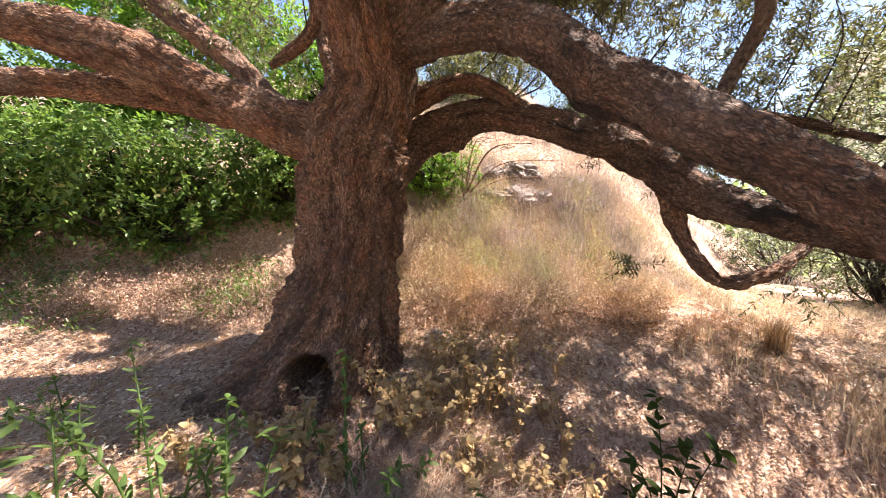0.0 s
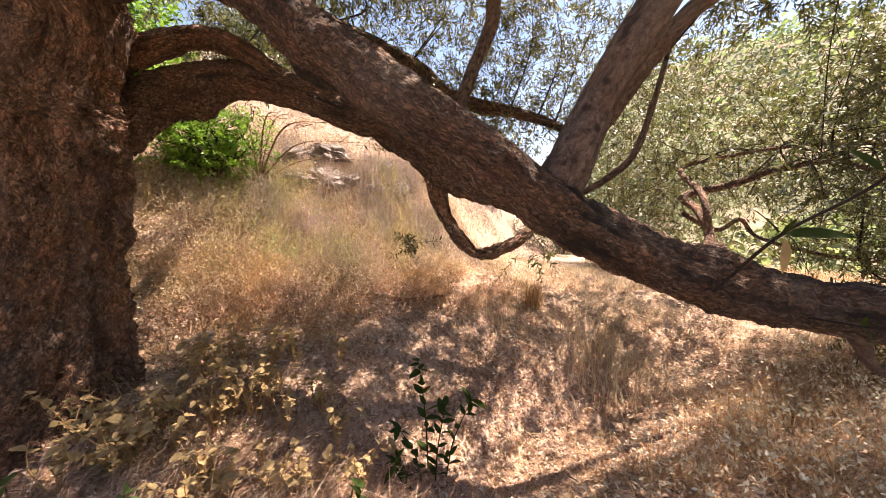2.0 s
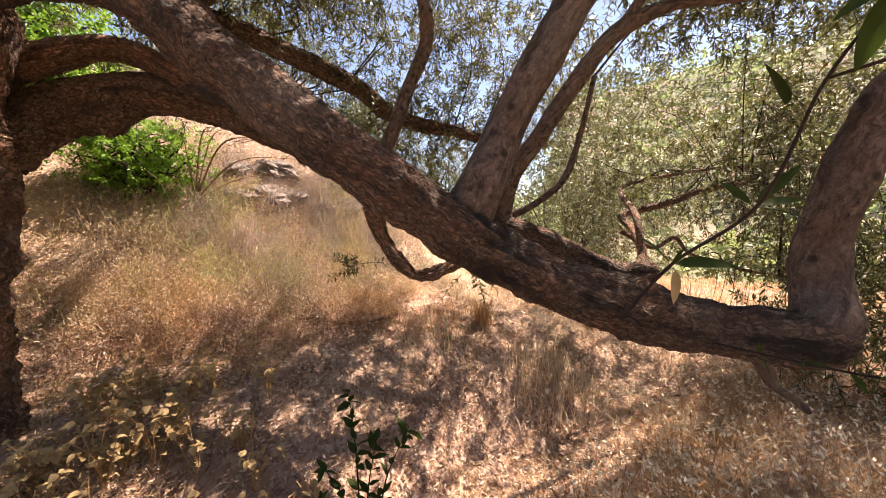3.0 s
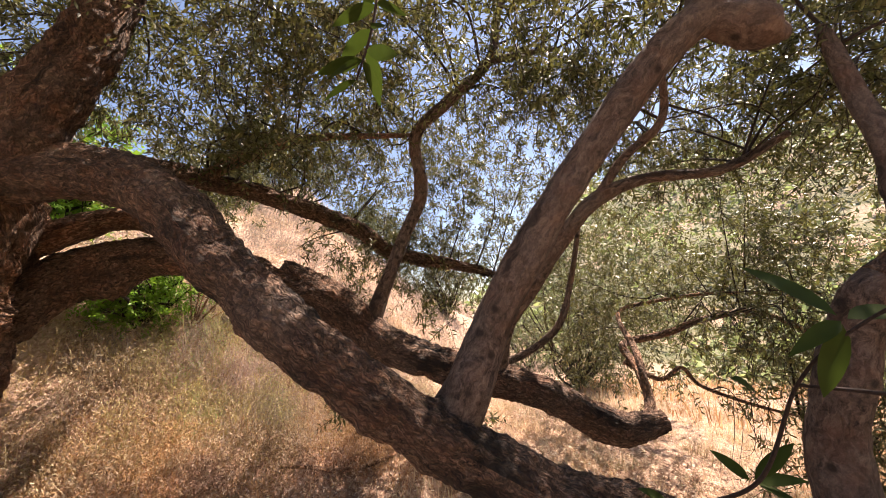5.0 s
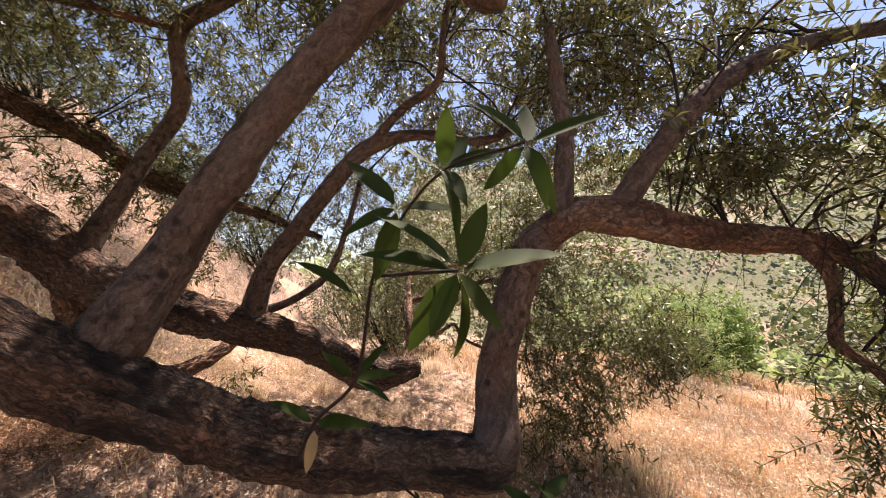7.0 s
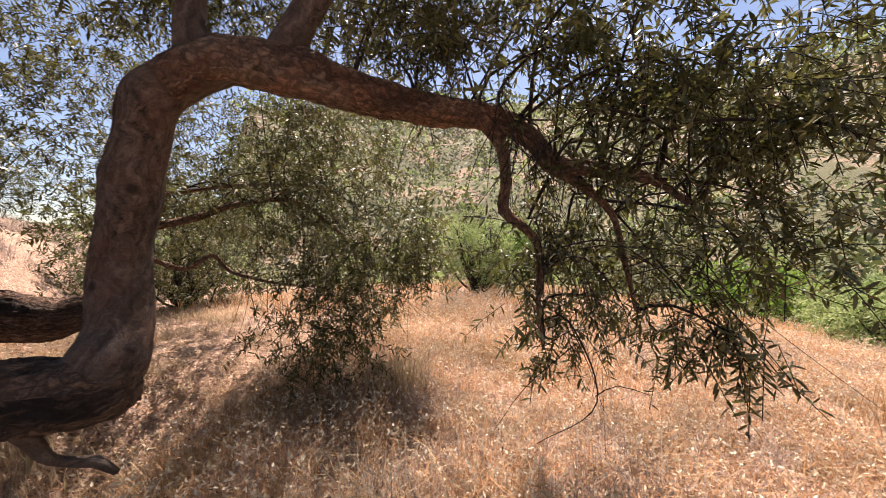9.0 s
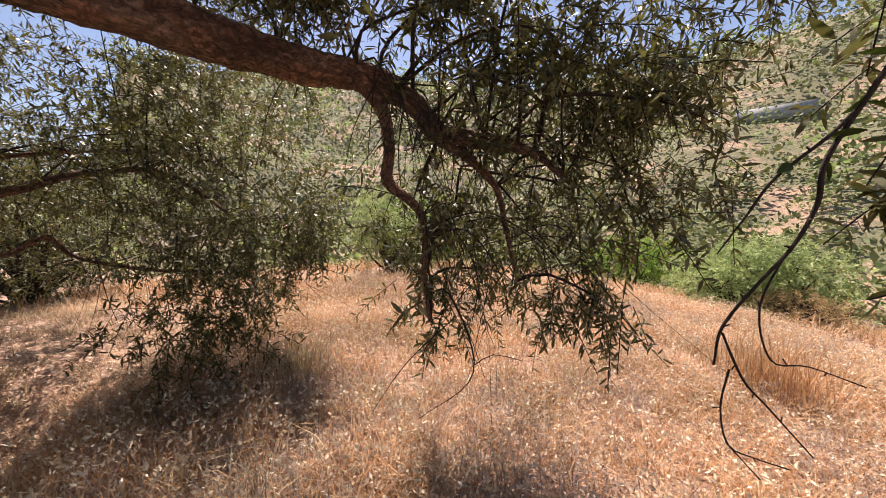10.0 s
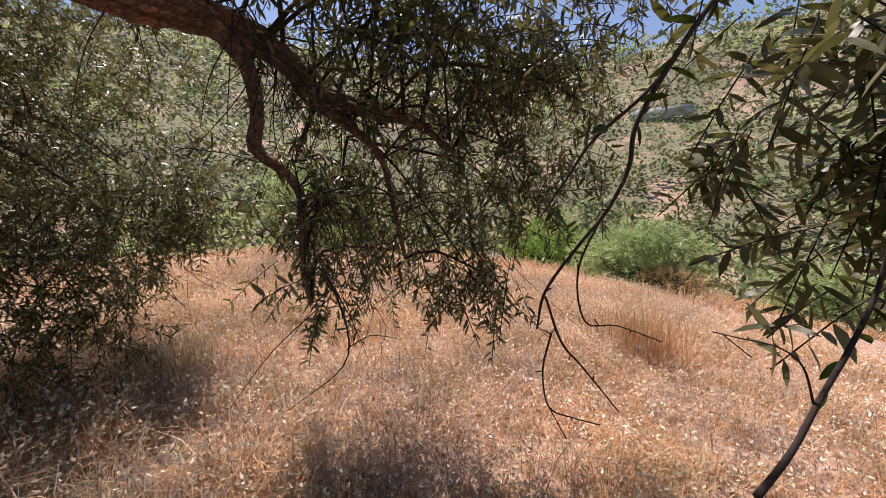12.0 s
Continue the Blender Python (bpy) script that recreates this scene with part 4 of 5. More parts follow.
def herb_mass(label, material, count, spots, rng_seed, leaf=0.022):
    """Low dry herbs: loose clouds of small withered leaves and stalks on the bank."""
    rng = np.random.default_rng(rng_seed)
    b = Bundle()
    for x, y, r, h in spots:
        k = int(count * r * r / 0.16)
        a, q = rng.uniform(0, 6.283, k), r * np.sqrt(rng.random(k))
        px, py = x + q * np.cos(a), y + q * np.sin(a)
        z = ground_z(px, py) + h * rng.random(k) ** 0.7 * (1 - 0.6 * (q / r) ** 2)
        leaves(b, np.stack([px, py, z], 1), rng.normal(size=(k, 3)) + np.array([0, 0, 0.6]), rand_dirs(k, rng), leaf * rng.uniform(0.5, 1.5, k), leaf * 0.3, 0.1, True)
        m = k // 9
        blades(b, px[:m], py[:m], h * rng.uniform(0.4, 1.1, m), np.full(m, 1.1), rng, 0.0025)
    tagged(part_mesh("dry_herbs", b.mesh("dry_herbs"), material, None), label, "dry herbs", kind="stuff")


def clear_of_trunk(x, y):
    return np.hypot(x + 0.95, y - 2.95) > 0.7


grass_field("dry_grass", "short trampled straw under the tree", STRAW, 52000, (-4.5, 5.0, 0.4, 4.8), 0.07, 1.8, 51, clear_of_trunk, 0.0022)
grass_field("dry_grass", "pale dry grass on the bank", STRAW_PALE, 30000, (-1.8, 6.0, 3.8, 9.0), 0.08, 2.6, 52, lambda x, y: y > 4.1 + 0.9 * np.maximum(0, x - 2.2), 0.0026, STRAW_PALE)
grass_field("dry_grass", "sparse straw higher up the bank", HERB_GREY, 20000, (-4, 14, 8, 20), 0.35, 0.8, 53, None, 0.006, None, 0.3)
grass_field("dry_grass", "golden dry grass with pale seed heads in the field", STRAW, 110000, (2.4, 9.5, -7.5, 1.3), 0.2, 1.25, 54, lambda x, y: np.hypot(x - 2.2, y + 1.2) > 0.8, 0.0024, SEED)
grass_field("dry_grass", "golden dry grass farther out in the field", STRAW, 45000, (7.5, 24, -18, 6), 0.28, 0.8, 55, None, 0.007, SEED, 0.3)
grass_field("dry_grass", "thin dry grass beside the tree", STRAW_PALE, 28000, (3.6, 10, 0.8, 6), 0.14, 1.1, 56, None, 0.003)
grass_field("dry_grass", "combed brown straw heaped beside the trunk", LITTER_LEAF, 16000, (-0.5, 1.1, 1.1, 2.3), 0.13, 2.2, 57, None, 0.0025, None, 0.16)
grass_field("dry_grass", "tall grey withered stalks at the shade's edge", HERB_GREY, 5000, (3.3, 4.9, -2.0, 0.4), 0.22, 0.8, 58, None, 0.0022, None, 0.14)
_h = np.random.default_rng(12)
def spots(n, x0, x1, y0, y1, r0, r1, h0, h1):
    return [(_h.uniform(x0, x1), _h.uniform(y0, y1), _h.uniform(r0, r1), _h.uniform(h0, h1)) for _ in range(n)]


herb_mass("withered brown herbs on the bank", LITTER_LEAF, 600, spots(60, -0.4, 2.6, 3.6, 4.9, 0.15, 0.4, 0.12, 0.3), 1, 0.034)
herb_mass("pale withered herbs on the bank", STRAW_PALE, 800, spots(110, -0.7, 3.8, 4.2, 6.2, 0.12, 0.36, 0.1, 0.28), 4, 0.032)
herb_mass("grey withered herbs on the bank", HERB_GREY, 800, spots(120, -0.5, 3.6, 4.3, 6.1, 0.1, 0.34, 0.12, 0.38), 8, 0.024)
herb_mass("pale grey-green dry herbs on the bank", GREY_LEAF, 420, spots(50, 0.3, 2.6, 4.5, 5.7, 0.12, 0.28, 0.12, 0.3), 2, 0.024)
herb_mass("rusty withered herbs high on the bank", HERB_GREY, 260, spots(120, -1.5, 6.0, 6.0, 9.5, 0.2, 0.5, 0.15, 0.4), 14, 0.04)
herb_mass("mauve-grey dead thistle clumps on the bank", DEAD_MAUVE, 1500, spots(26, 0.2, 3.0, 4.6, 5.9, 0.16, 0.34, 0.25, 0.5), 21, 0.022)
herb_mass("olive-yellow half-dry clumps on the bank", DEAD_OLIVE, 1300, spots(30, -0.2, 3.2, 4.4, 5.7, 0.14, 0.32, 0.2, 0.45), 22, 0.026)
herb_mass("rust-brown dead clumps at the foot of the bank", DEAD_RUST, 1100, spots(34, -0.4, 3.4, 3.5, 4.6, 0.14, 0.34, 0.12, 0.3), 23, 0.026)
herb_mass("yellowed herbs beside the shrub", DRY_LEAF, 520, spots(70, -1.4, 2.2, 4.0, 5.5, 0.12, 0.34, 0.12, 0.34), 3, 0.03)
herb_mass("dry brown weeds beside the trunk", DRY_LEAF, 260, spots(16, -0.4, 0.9, 2.2, 3.6, 0.15, 0.4, 0.15, 0.35), 9, 0.03)
herb_mass("pale dry weeds in the field", HERB_GREY, 500, spots(70, 3.6, 8.5, -6.0, 0.6, 0.15, 0.5, 0.12, 0.4), 10, 0.025)
herb_mass("brown undergrowth at the foot of the shrubs", LITTER_LEAF, 700, [(_h.uniform(-6.5, -1.6), _h.uniform(3.9, 4.8), _h.uniform(0.2, 0.5), _h.uniform(0.1, 0.35)) for _ in range(60)], 6, 0.035)
herb_mass("sparse green herbs by the shrubs", SHRUB_LEAF, 240, [(_h.uniform(-6.5, -1.5), _h.uniform(3.7, 4.9), _h.uniform(0.15, 0.35), _h.uniform(0.1, 0.35)) for _ in range(44)], 7, 0.06)


def litter():
    """Fallen leaves and straw scraps on the ground under the tree."""
    rng = np.random.default_rng(61)
    for material, count, seed in ((LITTER_LEAF, 60000, 1), (STRAW, 50000, 2), (BARK_TWIG, 8000, 3), (SEED, 16000, 4)):
        rng = np.random.default_rng(60 + seed)
        b = Bundle()
        x, y = rng.uniform(-4.5, 5.5, count), rng.uniform(0.4, 4.9, count)
        a = rng.uniform(0, 6.283, count)
        d = np.stack([np.cos(a), np.sin(a), rng.normal(size=count) * 0.25], 1)
        o = np.stack([x, y, ground_z(x, y) + rng.uniform(0.004, 0.03, count)], 1)
        s = rng.uniform(0.018, 0.055, count) * (1.8 if seed == 3 else 1)
        leaves(b, o, d, np.array([0, 0, 1.0]) + rng.normal(size=d.shape) * 0.4, s, s * (0.3 if seed in (1, 4) else 0.08), 0.15, True)
        tagged(part_mesh("leaf_litter", b.mesh("leaf_litter"), material, None), "dry fallen leaves and straw on the ground", "leaf litter", kind="stuff")


litter()

# ---- single plants with leaves that can be told apart ----


def leaf_mesh(name, width, tip, curl, fold):
    """One leaf of unit length along +x, upper side +z."""
    v, q = [], []
    n = 7
    for i in range(n):
        f = i / (n - 1)
        w = width * (math.sin(math.pi * min(1.0, f ** tip)) ** 0.8) * 0.5 + 0.004
        z = -curl * f * f
        v += [(f, -w, z + fold * w), (f, 0, z), (f, w, z + fold * w)]
        if i:
            o = 3 * i
            q += [(o - 3, o, o + 1, o - 2), (o - 2, o + 1, o + 2, o - 1)]
    return smooth(mesh_arrays(name, v, q))


LEAF_SHAPES = {}


def leaf_part(parent, shape, material, foot, way, up, length, offset=None):
    """One leaf as an object under parent."""
    key = (shape, material.name)
    if key not in LEAF_SHAPES:
        me = leaf_mesh("leaf", *{"lance": (0.3, 0.8, 0.12, 0.2), "lance_bent": (0.28, 0.7, 0.26, 0.25), "lance_flat": (0.31, 0.85, -0.04, 0.1), "oval": (0.42, 0.75, 0.1, 0.3), "round": (0.8, 0.6, 0.2, 0.3)}[shape])
        me.materials.append(material)
        LEAF_SHAPES[key] = me
    x = Vector(way).normalized()
    y = Vector(up).cross(x).normalized()
    z = x.cross(y)
    m = Matrix((x, y, z)).transposed().to_4x4()
    ob = new("leaf", LEAF_SHAPES[key])
    ob.parent = parent
    if offset is not None:
        ob.matrix_parent_inverse = Matrix.Translation(offset).inverted()
    ob.matrix_basis = Matrix.Translation(foot) @ m @ Matrix.Diagonal((length, length, length, 1))
    return ob


def leafy_shoot(parent, points, shape, material, length, count, rng, offset=None, start=0.15, whorl=0):
    """Leaves in crossing pairs up a stem, and a whorl at its tip."""
    c = spline(points, 0.02)[:, :3]
    tan = np.gradient(c, axis=0)
    for i in range(count):
        f = start + (1 - start) * (i + 0.5 * rng.random()) / count
        k = min(len(c) - 1, int(f * (len(c) - 1)))
        t = Vector(tan[k]).normalized()
        side = t.cross(Vector((0.2, 0.1, 1.0))).normalized() if i % 2 else t.cross(Vector((1.0, 0.3, 0.1))).normalized()
        for sgn in (1, -1):
            if rng.random() < 0.12:
                continue
            w = side * sgn + t * rng.uniform(0.3, 0.9) + Vector(rng.normal(size=3)) * 0.15
            leaf_part(parent, shape, material, c[k], w, Vector((0, 0, 1)) + Vector(rng.normal(size=3)) * 0.4, length * rng.uniform(0.65, 1.15), offset)
    t = Vector(tan[-1]).normalized()
    for i in range(whorl):
        a = i * 2.4 + rng.random()
        side = t.orthogonal().normalized()
        w = side * math.cos(a) + t.cross(side) * math.sin(a) + t * rng.uniform(-0.3, 0.8) + Vector((0, 0, -rng.uniform(0.0, 0.9)))
        k = max(0, len(c) - 1 - int(rng.integers(0, 4)))
        kind = (shape, shape + "_bent", shape + "_flat")[i % 3] if shape == "lance" else shape
        leaf_part(parent, kind, material, c[k], w, Vector((0, 0, 1)) + t * 0.5 + Vector(rng.normal(size=3)) * 0.5, length * rng.uniform(0.7, 1.4), offset)


HANGING = [(1.10, 0.34, 2.94, 0.004), (1.06, 0.35, 2.71, 0.0035), (1.04, 0.35, 2.56, 0.003), (1.02, 0.38, 2.46, 0.002)]


def spurs(tree):
    """Short bud spurs along the bare hanging twigs."""
    rng = np.random.default_rng(44)
    for k in ("tw", "tw2", "tw3", "tw4", "tw5", "tw7"):
        c = spline(BOUGHS[k], 0.028)
        for p in c[2:-1:2]:
            d = rng.normal(size=3)
            d = d / np.linalg.norm(d) * rng.uniform(0.006, 0.016)
            e = p[:3] + d
            if rng.random() < 0.16 and k != "tw":
                e = p[:3] + d * rng.uniform(3, 7)
            limb("spur", [(*p[:3], p[3] * 0.7), (*((p[:3] + e) / 2), p[3] * 0.6), (*e, 0.0015)], tree, BARK_TWIG, sides=5, step=0.01, rough=0)


spurs(olive)


def limb_shoots(tree):
    """Young leafy shoots that spring from the low limb."""
    rng = np.random.default_rng(71)
    main = [(2.21, 0.70, 1.08, .007), (2.113, 0.46, 1.345, .006), (2.05, 0.21, 1.54, .0055), (1.96, 0.07, 1.82, .004), (1.93, -0.04, 1.95, .0035), (1.905, -0.17, 2.03, .003), (1.88, -0.34, 2.04, .0025)]
    spray = [(1.96, 0.07, 1.82, .0035), (1.93, -0.08, 1.83, .004), (1.861, -0.234, 1.834, .003)]
    low = [(2.62, 0.6, 0.95, .005), (2.35, 0.0, 1.05, .004), (2.16, -0.22, 1.18, .004), (2.2, -0.27, 1.38, .003)]
    label = "thin green-brown shoot with dark leaves"
    tw = limb("shoot", main, tree, BARK_TWIG, sides=7, step=0.015, rough=0.08, knots=4, seed=7, label=label)
    side = limb("shoot", spray, tree, BARK_TWIG, sides=7, step=0.015, rough=0.08, knots=2, seed=6, label=label)

    def fan(host, foot, tips):
        """Leaves that spread from one place, given by their tips' offsets."""
        for i, d in enumerate(tips):
            d = Vector(d) * 1.05
            up = Vector((-0.35, -0.5, 0.8)) + Vector(rng.normal(size=3)) * 0.25
            leaf_part(host, ("lance", "lance_bent", "lance_flat")[i % 3], SPRIG_LEAF, Vector(foot) + d * 0.06, d, up, d.length * 0.96)

    fan(side, (1.861, -0.234, 1.834), [(-.137, .065, .028), (-.105, .055, .1), (.075, -.003, .12), (.081, -.14, .048), (.12, .03, -.14), (.115, -.02, -.1), (-.023, .085, -.135), (.05, .05, -.09), (-.05, .01, -.1)])
    fan(tw, (1.905, -0.16, 2.03), [(.06, -.1, .05), (-.05, -.09, -.06), (.08, .0, .09), (-.07, -.06, .08), (.03, -.05, -.13), (-.09, .03, .02)])
    fan(tw, (1.875, -0.345, 2.035), [(.04, -.04, -.1), (-.03, -.05, -.09), (.06, .03, .09), (.0, -.11, .03), (-.06, .05, .07), (.04, .09, -.05)])
    fan(tw, (1.925, -0.03, 1.97), [(-.03, .13, .13), (-.1, .05, -.05), (.0, .05, -.15), (.13, -.07, .03)])
    fan(tw, (1.965, 0.14, 1.775), [(-.15, -.02, .075)])
    fan(tw, (2.05, 0.22, 1.54), [(.03, -.11, -.03), (.06, -.09, .03), (.05, -.08, .1), (-.06, .05, .07)])
    fan(tw, (2.113, 0.462, 1.345), [(-.13, .014, .1), (.07, -.16, .03), (-.03, -.05, .06)])
    leaf_part(tw, "lance", DRY_LEAF, (2.1, 0.44, 1.33), (-.03, -.02, -.1), (-0.5, -0.8, 0), 0.12)
    for pts, count, whorl, size in ((low, 7, 7, 0.085), (HANGING, 6, 4, 0.1)):
        tw = limb("shoot", pts, tree, BARK_TWIG, sides=7, step=0.015, rough=0.08, knots=4, seed=count, label=label)
        leafy_shoot(tw, pts, "lance", SPRIG_LEAF, size, count, rng, None, 0.25, whorl)
    for pts in (BOUGHS["tw"], BOUGHS["tw6"], BOUGHS["tw2"]):
        rng2 = np.random.default_rng(len(pts))
        c = spline(pts, 0.03)[:, :3]
        host = [o for o in tree.children if o.name.startswith("twig") and "mass" not in o.name][0]
        top = c[: len(c) // 2] if pts is not BOUGHS["tw6"] else c[len(c) // 3:]
        for p in top[::2]:
            leaf_part(host, "lance", SPRIG_LEAF, p, rng2.normal(size=3) + np.array([0.2, -0.5, -0.5]), (rng2.normal(), rng2.normal(), 1.0), 0.065 * rng2.uniform(0.7, 1.2))


limb_shoots(olive)


def sucker(x, y, height, lean, seed, shape="oval", material=None, leaf=0.06, label="young green sucker with oval leaves", category="sapling"):
    rng = np.random.default_rng(seed)
    z = float(ground_z(x, y)) - 0.02
    ob = thing("sapling", label, category, (x, y, z), "young shoots round the trunk")
    top = (x + lean[0], y + lean[1], z + height)
    pts = [(x, y, z, 0.006), (x + lean[0] * 0.3, y + lean[1] * 0.3, z + height * 0.5, 0.005), (*top, 0.002)]
    limb("stem", pts, ob, material or YOUNG_LEAF, sides=6, step=0.03, rough=0.05, seed=seed)
    leafy_shoot(ob, pts, shape, material or YOUNG_LEAF, leaf, max(4, int(height / (leaf * 0.72))), rng, Vector((x, y, z)), 0.1, 4)


for n, (x, y, h, lx, ly) in enumerate([(-0.6, 1.72, 0.78, -0.02, 0.06), (-0.9, 1.36, 0.5, 0.06, 0.1), (-1.08, 1.46, 0.58, -0.03, 0.1), (-1.42, 1.5, 0.75, -0.3, 0.3),
                                       (-1.75, 1.42, 0.5, -0.2, 0.2), (-0.05, 1.3, 0.3, 0.1, 0.1), (-1.95, 1.75, 0.45, -0.25, 0.05), (-0.35, 1.35, 0.35, 0.0, 0.1)]):
    sucker(x, y, h, (lx, ly), 80 + n, "lance" if n in (1, 3, 4) else "oval", None, 0.085 if n == 1 else 0.07)
for n, (x, y, h, lx, ly) in enumerate([(1.42, 2.12, 0.5, -0.18, 0.02), (1.52, 2.1, 0.62, 0.08, -0.02), (1.5, 2.18, 0.85, -0.03, 0.1), (1.62, 2.12, 0.6, 0.26, 0.02), (1.3, 2.1, 0.3, -0.1, -0.05), (0.75, 1.75, 0.3, 0.15, 0.0)]):
    sucker(x, y, h, (lx, ly), 90 + n, "oval", SPRIG_LEAF, 0.12, "dark green seedling with thick oval leaves", "seedling")


_s = np.random.default_rng(33)
for n in range(14):
    sucker(_s.uniform(-2.3, 0.2), _s.uniform(1.35, 2.0), _s.uniform(0.15, 0.4), (_s.normal() * 0.12, _s.normal() * 0.1), 200 + n, "lance" if n % 3 else "oval", None, 0.065)


for n in range(14):
    sucker(_s.uniform(-2.9, -1.3), _s.uniform(1.15, 2.1), _s.uniform(0.25, 0.6), (_s.normal() * 0.2, _s.normal() * 0.15), 230 + n, "lance", None, 0.09)


def dry_weed(x, y, height, seed):
    """A dead branching weed with a few yellowed leaves."""
    rng = np.random.default_rng(seed)
    z = float(ground_z(x, y)) - 0.02
    ob = thing("dry_weed", "withered branching weed with yellowed leaves", "weed", (x, y, z), "dry weeds round the trunk")
    for _ in range(int(rng.integers(4, 7))):
        a, l = rng.uniform(0, 6.283), rng.uniform(0.15, 0.5) * height
        e = (x + math.cos(a) * l, y + math.sin(a) * l, z + height * rng.uniform(0.5, 1.1))
        m = (x + math.cos(a) * l * 0.3 + rng.normal() * 0.02, y + math.sin(a) * l * 0.3, z + height * 0.5)
        pts = [(x, y, z, 0.004), (*m, 0.003), (*e, 0.0015)]
        limb("stem", pts, ob, STRAW, sides=5, step=0.05, rough=0.05, seed=seed)
        leafy_shoot(ob, pts, "round", DRY_LEAF, 0.048, 4, rng, Vector((x, y, z)), 0.3, 2)


_w = np.random.default_rng(9)
for n in range(20):
    dry_weed(_w.uniform(-0.75, 0.35), _w.uniform(1.75, 2.7), _w.uniform(0.2, 0.5), 100 + n)
for n in range(10):
    dry_weed(_w.uniform(-1.5, -0.6), _w.uniform(1.7, 2.2), _w.uniform(0.15, 0.35), 130 + n)
for n in range(24):
    dry_weed(_w.uniform(-0.35, 1.0), _w.uniform(1.9, 3.3), _w.uniform(0.25, 0.55), 150 + n)


def bare_shrub():
    """A leafless bush whose thin twigs arch over the bank."""
    rng = np.random.default_rng(17)
    x, y = 0.42, 5.55
    z = float(ground_z(x, y)) - 0.03
    ob = thing("bare_shrub", "leafless grey shrub with arching twigs on the bank", "shrub", (x, y, z))
    for dx, dy, top, r in ((0.85, -0.75, 0.75, .014), (0.3, -0.6, 0.85, .012), (1.3, -0.6, 0.55, .013), (-0.2, -0.5, 0.8, .01), (1.6, -0.3, 0.35, .01), (0.6, -0.2, 0.9, .009)):
        e = np.array([x + dx, y + dy, z + top])
        m = np.array([x + dx * 0.4, y + dy * 0.4, z + top * 0.95])
        limb("twig", [(x, y, z, r), (*m, r * 0.7), (*e, r * 0.25)], ob, BARK, sides=6, step=0.06, rough=0.15, seed=int(top * 100))
        for f in (0.25, 0.45, 0.65, 0.85):
            p = m + (e - m) * f
            q = p + np.array([rng.normal() * 0.18, rng.normal() * 0.12, rng.uniform(-0.1, 0.2)])
            limb("twig", [(*p, r * 0.4), (*((p + q) / 2 + rng.normal(size=3) * 0.02), r * 0.3), (*q, r * 0.12)], ob, BARK, sides=5, step=0.06, rough=0.1)


bare_shrub()


def fallen_branch():
    ob = thing("fallen_branch", "long dead branch lying in the straw", "branch", (1.9, 3.75, float(ground_z(1.9, 3.75))))
    pts = [(1.35, 3.95, .03, .012), (1.6, 3.85, .05, .018), (1.9, 3.72, .04, .022), (2.2, 3.68, .05, .025), (2.5, 3.72, .06, .02)]
    limb("stem", [(x, y, float(ground_z(x, y)) + z, r) for x, y, z, r in pts], ob, BARK, sides=12, step=0.03, rough=0.15, knots=3, seed=3)
    pts = [(1.95, 3.72, .04, .014), (2.2, 3.86, .08, .012), (2.5, 3.95, .1, .006)]
    limb("side_branch", [(x, y, float(ground_z(x, y)) + z, r) for x, y, z, r in pts], ob, BARK, sides=8, step=0.03, rough=0.15, seed=4)


fallen_branch()


def rock(x, y, size, seed):
    bm = bmesh.new()
    bmesh.ops.create_icosphere(bm, subdivisions=4, radius=1.0)
    rng = np.random.default_rng(seed)
    sc = Vector((rng.uniform(0.8, 1.5), rng.uniform(0.7, 1.1), rng.uniform(0.38, 0.6))) * size
    off = Vector(rng.normal(size=3)) * 5
    z = float(ground_z(x, y))
    for v in bm.verts:
        p = v.co.copy()
        f = 1 + 0.4 * noise.noise(p * 1.4 + off) + 0.28 * noise.noise(p * 3.3 + off) - 0.2 * abs(noise.noise(p * 6.0 + off)) + 0.1 * noise.noise(p * 11 + off)
        v.co = Vector((p.x * sc.x, p.y * sc.y, p.z * sc.z)) * f
    me = bpy.data.meshes.new("rock")
    bm.to_mesh(me)
    bm.free()
    me.materials.append(ROCK)
    ob = new("rock", me)
    ob.location = (x, y, z - 0.22 * size)
    ob.rotation_euler = (rng.uniform(0.1, 0.6), rng.uniform(-0.3, 0.3), rng.uniform(-0.7, 0.7))
    tagged(ob, "weathered pale grey limestone rock on the bank", "rock", "rocks on the bank")


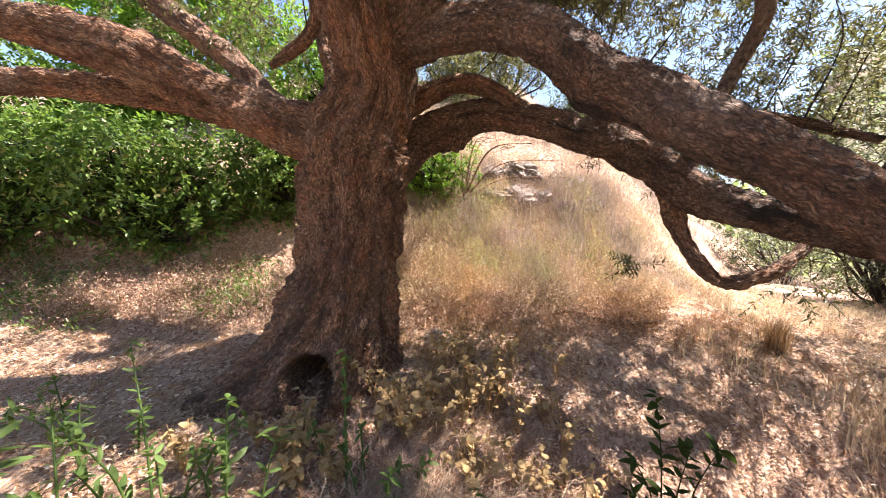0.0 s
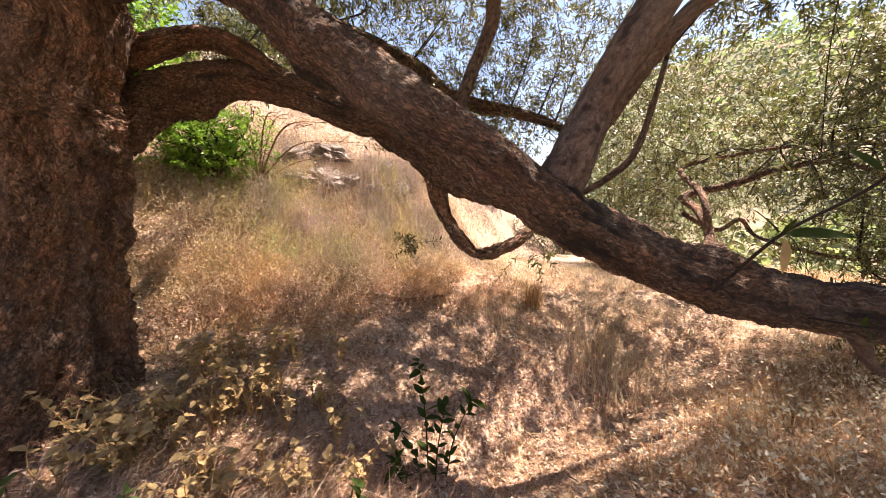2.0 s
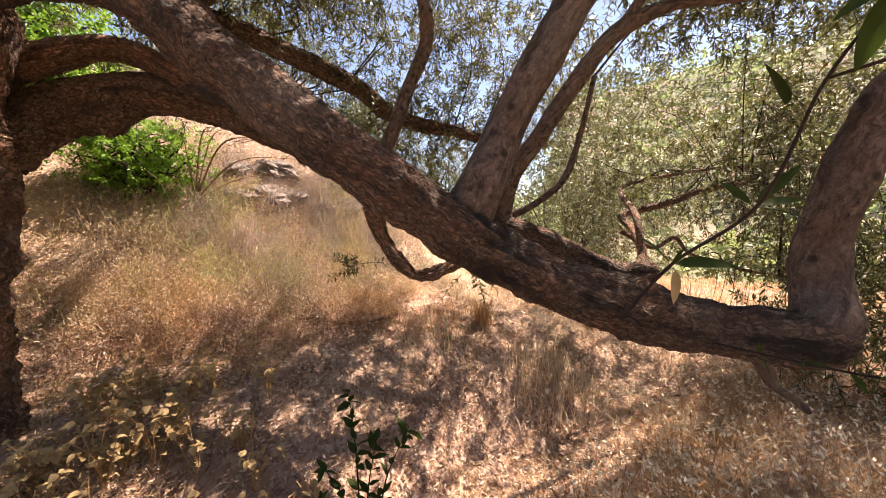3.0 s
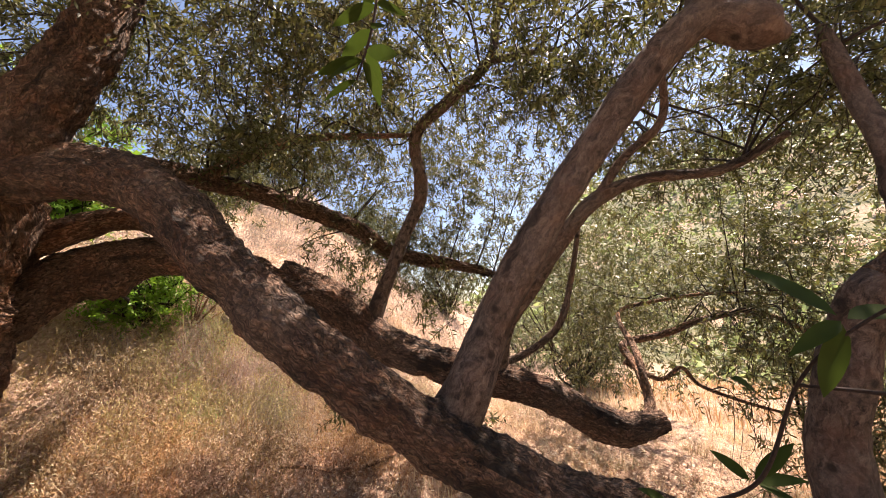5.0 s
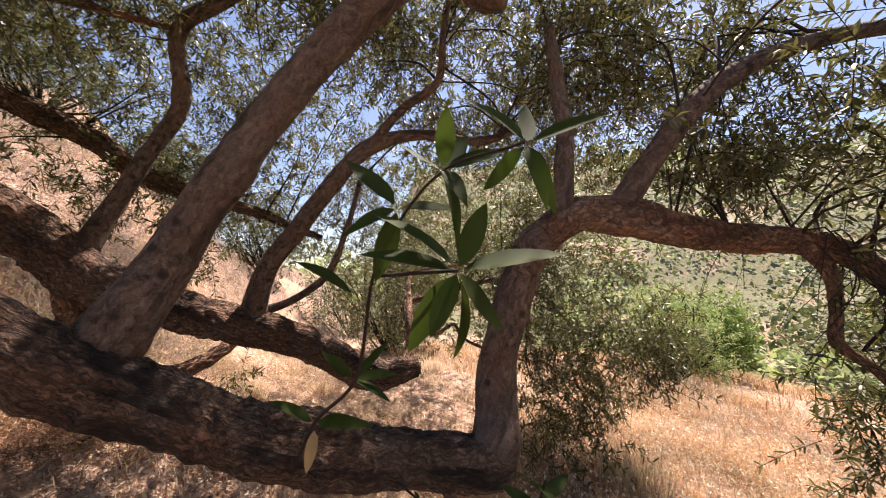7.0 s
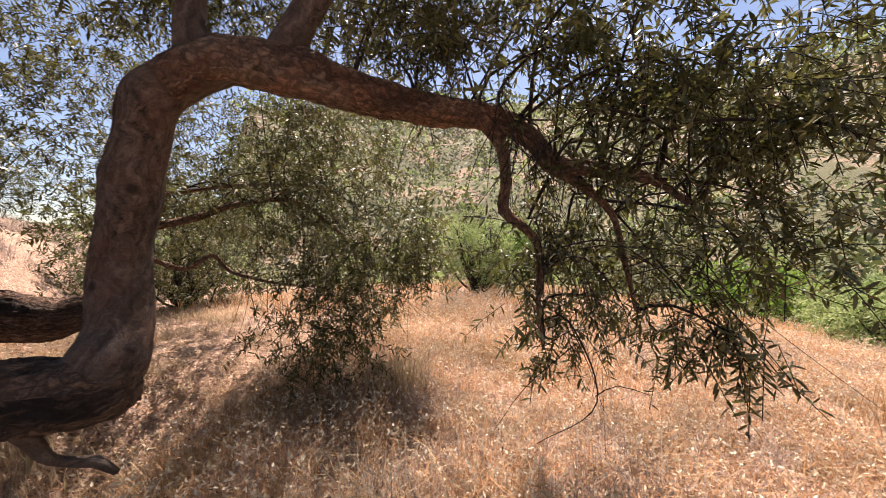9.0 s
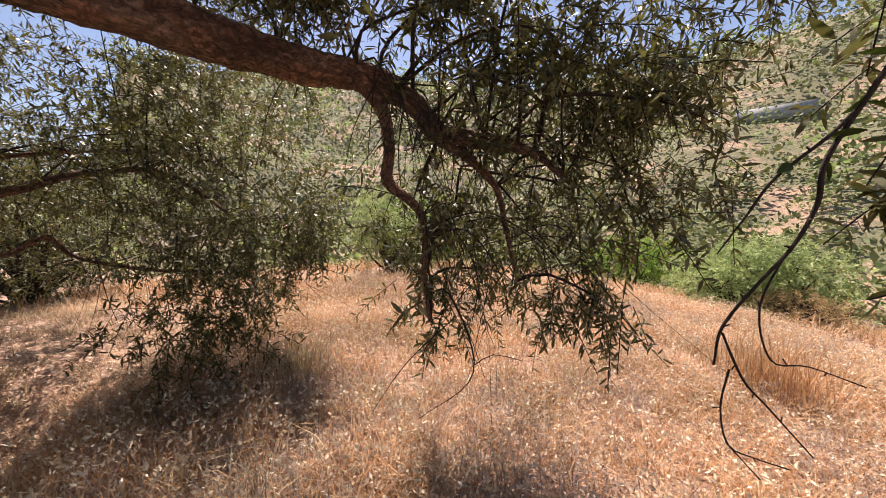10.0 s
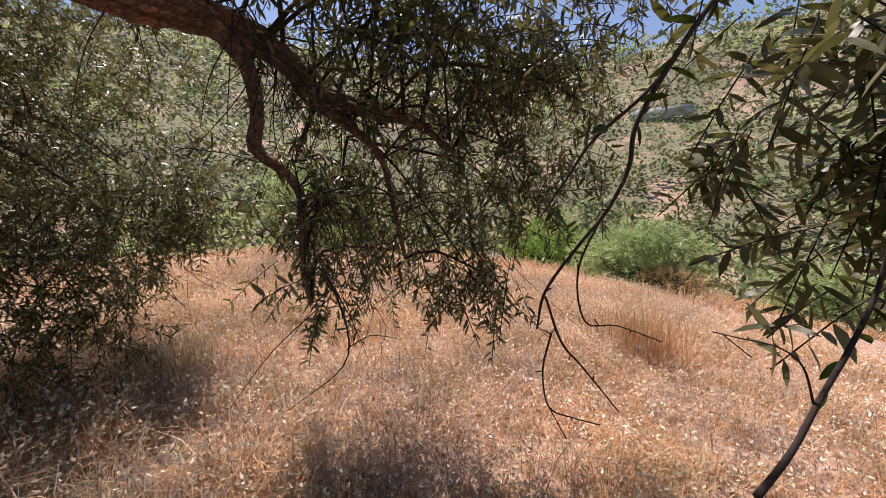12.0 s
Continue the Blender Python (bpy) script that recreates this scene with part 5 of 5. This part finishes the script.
for n, (x, y, s) in enumerate([(1.0, 5.68, 0.22), (1.35, 5.72, 0.28), (1.7, 5.66, 0.2), (2.06, 5.58, 0.22), (2.5, 5.66, 0.2), (0.85, 5.95, 0.2), (2.3, 5.95, 0.18), (1.5, 6.05, 0.3), (-0.1, 3.62, 0.12)]):
    rock(x, y, s, n)


def grass_tuft(x, y, height, spread, count, seed, material, label):
    rng = np.random.default_rng(seed)
    b = Bundle()
    xx, yy = x + rng.normal(size=count) * spread, y + rng.normal(size=count) * spread
    blades(b, xx, yy, height * rng.uniform(0.5, 1.1, count), np.full(count, 0.45), rng, 0.004)
    me = b.mesh("grass_tuft")
    me.materials.append(material)
    tagged(new("grass_tuft", me), label, "grass tuft", kind="stuff")


grass_tuft(3.45, 3.3, 0.34, 0.06, 220, 1, STRAW, "upright orange-brown dry grass tuft")
grass_tuft(5.4, -4.4, 0.6, 0.22, 500, 2, STRAW, "tall tawny dry grass tuft in the field")
grass_tuft(5.1, -0.05, 0.35, 0.14, 500, 3, STRAW_PALE, "green and straw grass tuft at the shade's edge")
grass_tuft(2.75, 3.3, 0.2, 0.25, 260, 4, STRAW_PALE, "loose brown dry grass tuft")
grass_tuft(3.6, 2.4, 0.25, 0.25, 500, 5, STRAW_PALE, "thin greenish grass tuft under the limb")


def farm_shed():
    """A pale low building far up the opposite hill."""
    x, y = 71.4, -62.1
    z = float(ground_z(x, y))
    ob = thing("farm_shed", "long low grey farm building on the far hillside", "building", (x, y, z - 0.5))
    turn = Matrix.Rotation(math.atan2(y + 1.6, x - 2.2), 3, 'Z')

    def box(name, cx, cy, cz, sx, sy, sz, slope, material):
        v = [(cx + a * sx, cy + b2 * sy, cz + c * sz + (slope * a if c > 0 else 0)) for c in (-1, 1) for a, b2 in ((-1, -1), (1, -1), (1, 1), (-1, 1))]
        v = [turn @ Vector(p) + Vector((x, y, z)) for p in v]
        part_mesh(name, mesh_arrays(name, v, [(3, 2, 1, 0), (4, 5, 6, 7), (0, 1, 5, 4), (1, 2, 6, 5), (2, 3, 7, 6), (3, 0, 4, 7)]), material, ob)

    box("wall", 0, 0, 0.6, 1.5, 5.5, 1.2, 0.0, PLASTER)
    box("roof", 0, 0, 1.9, 1.7, 5.7, 0.08, 0.15, PLASTER)


farm_shed()


def motions():
    return None


motions()
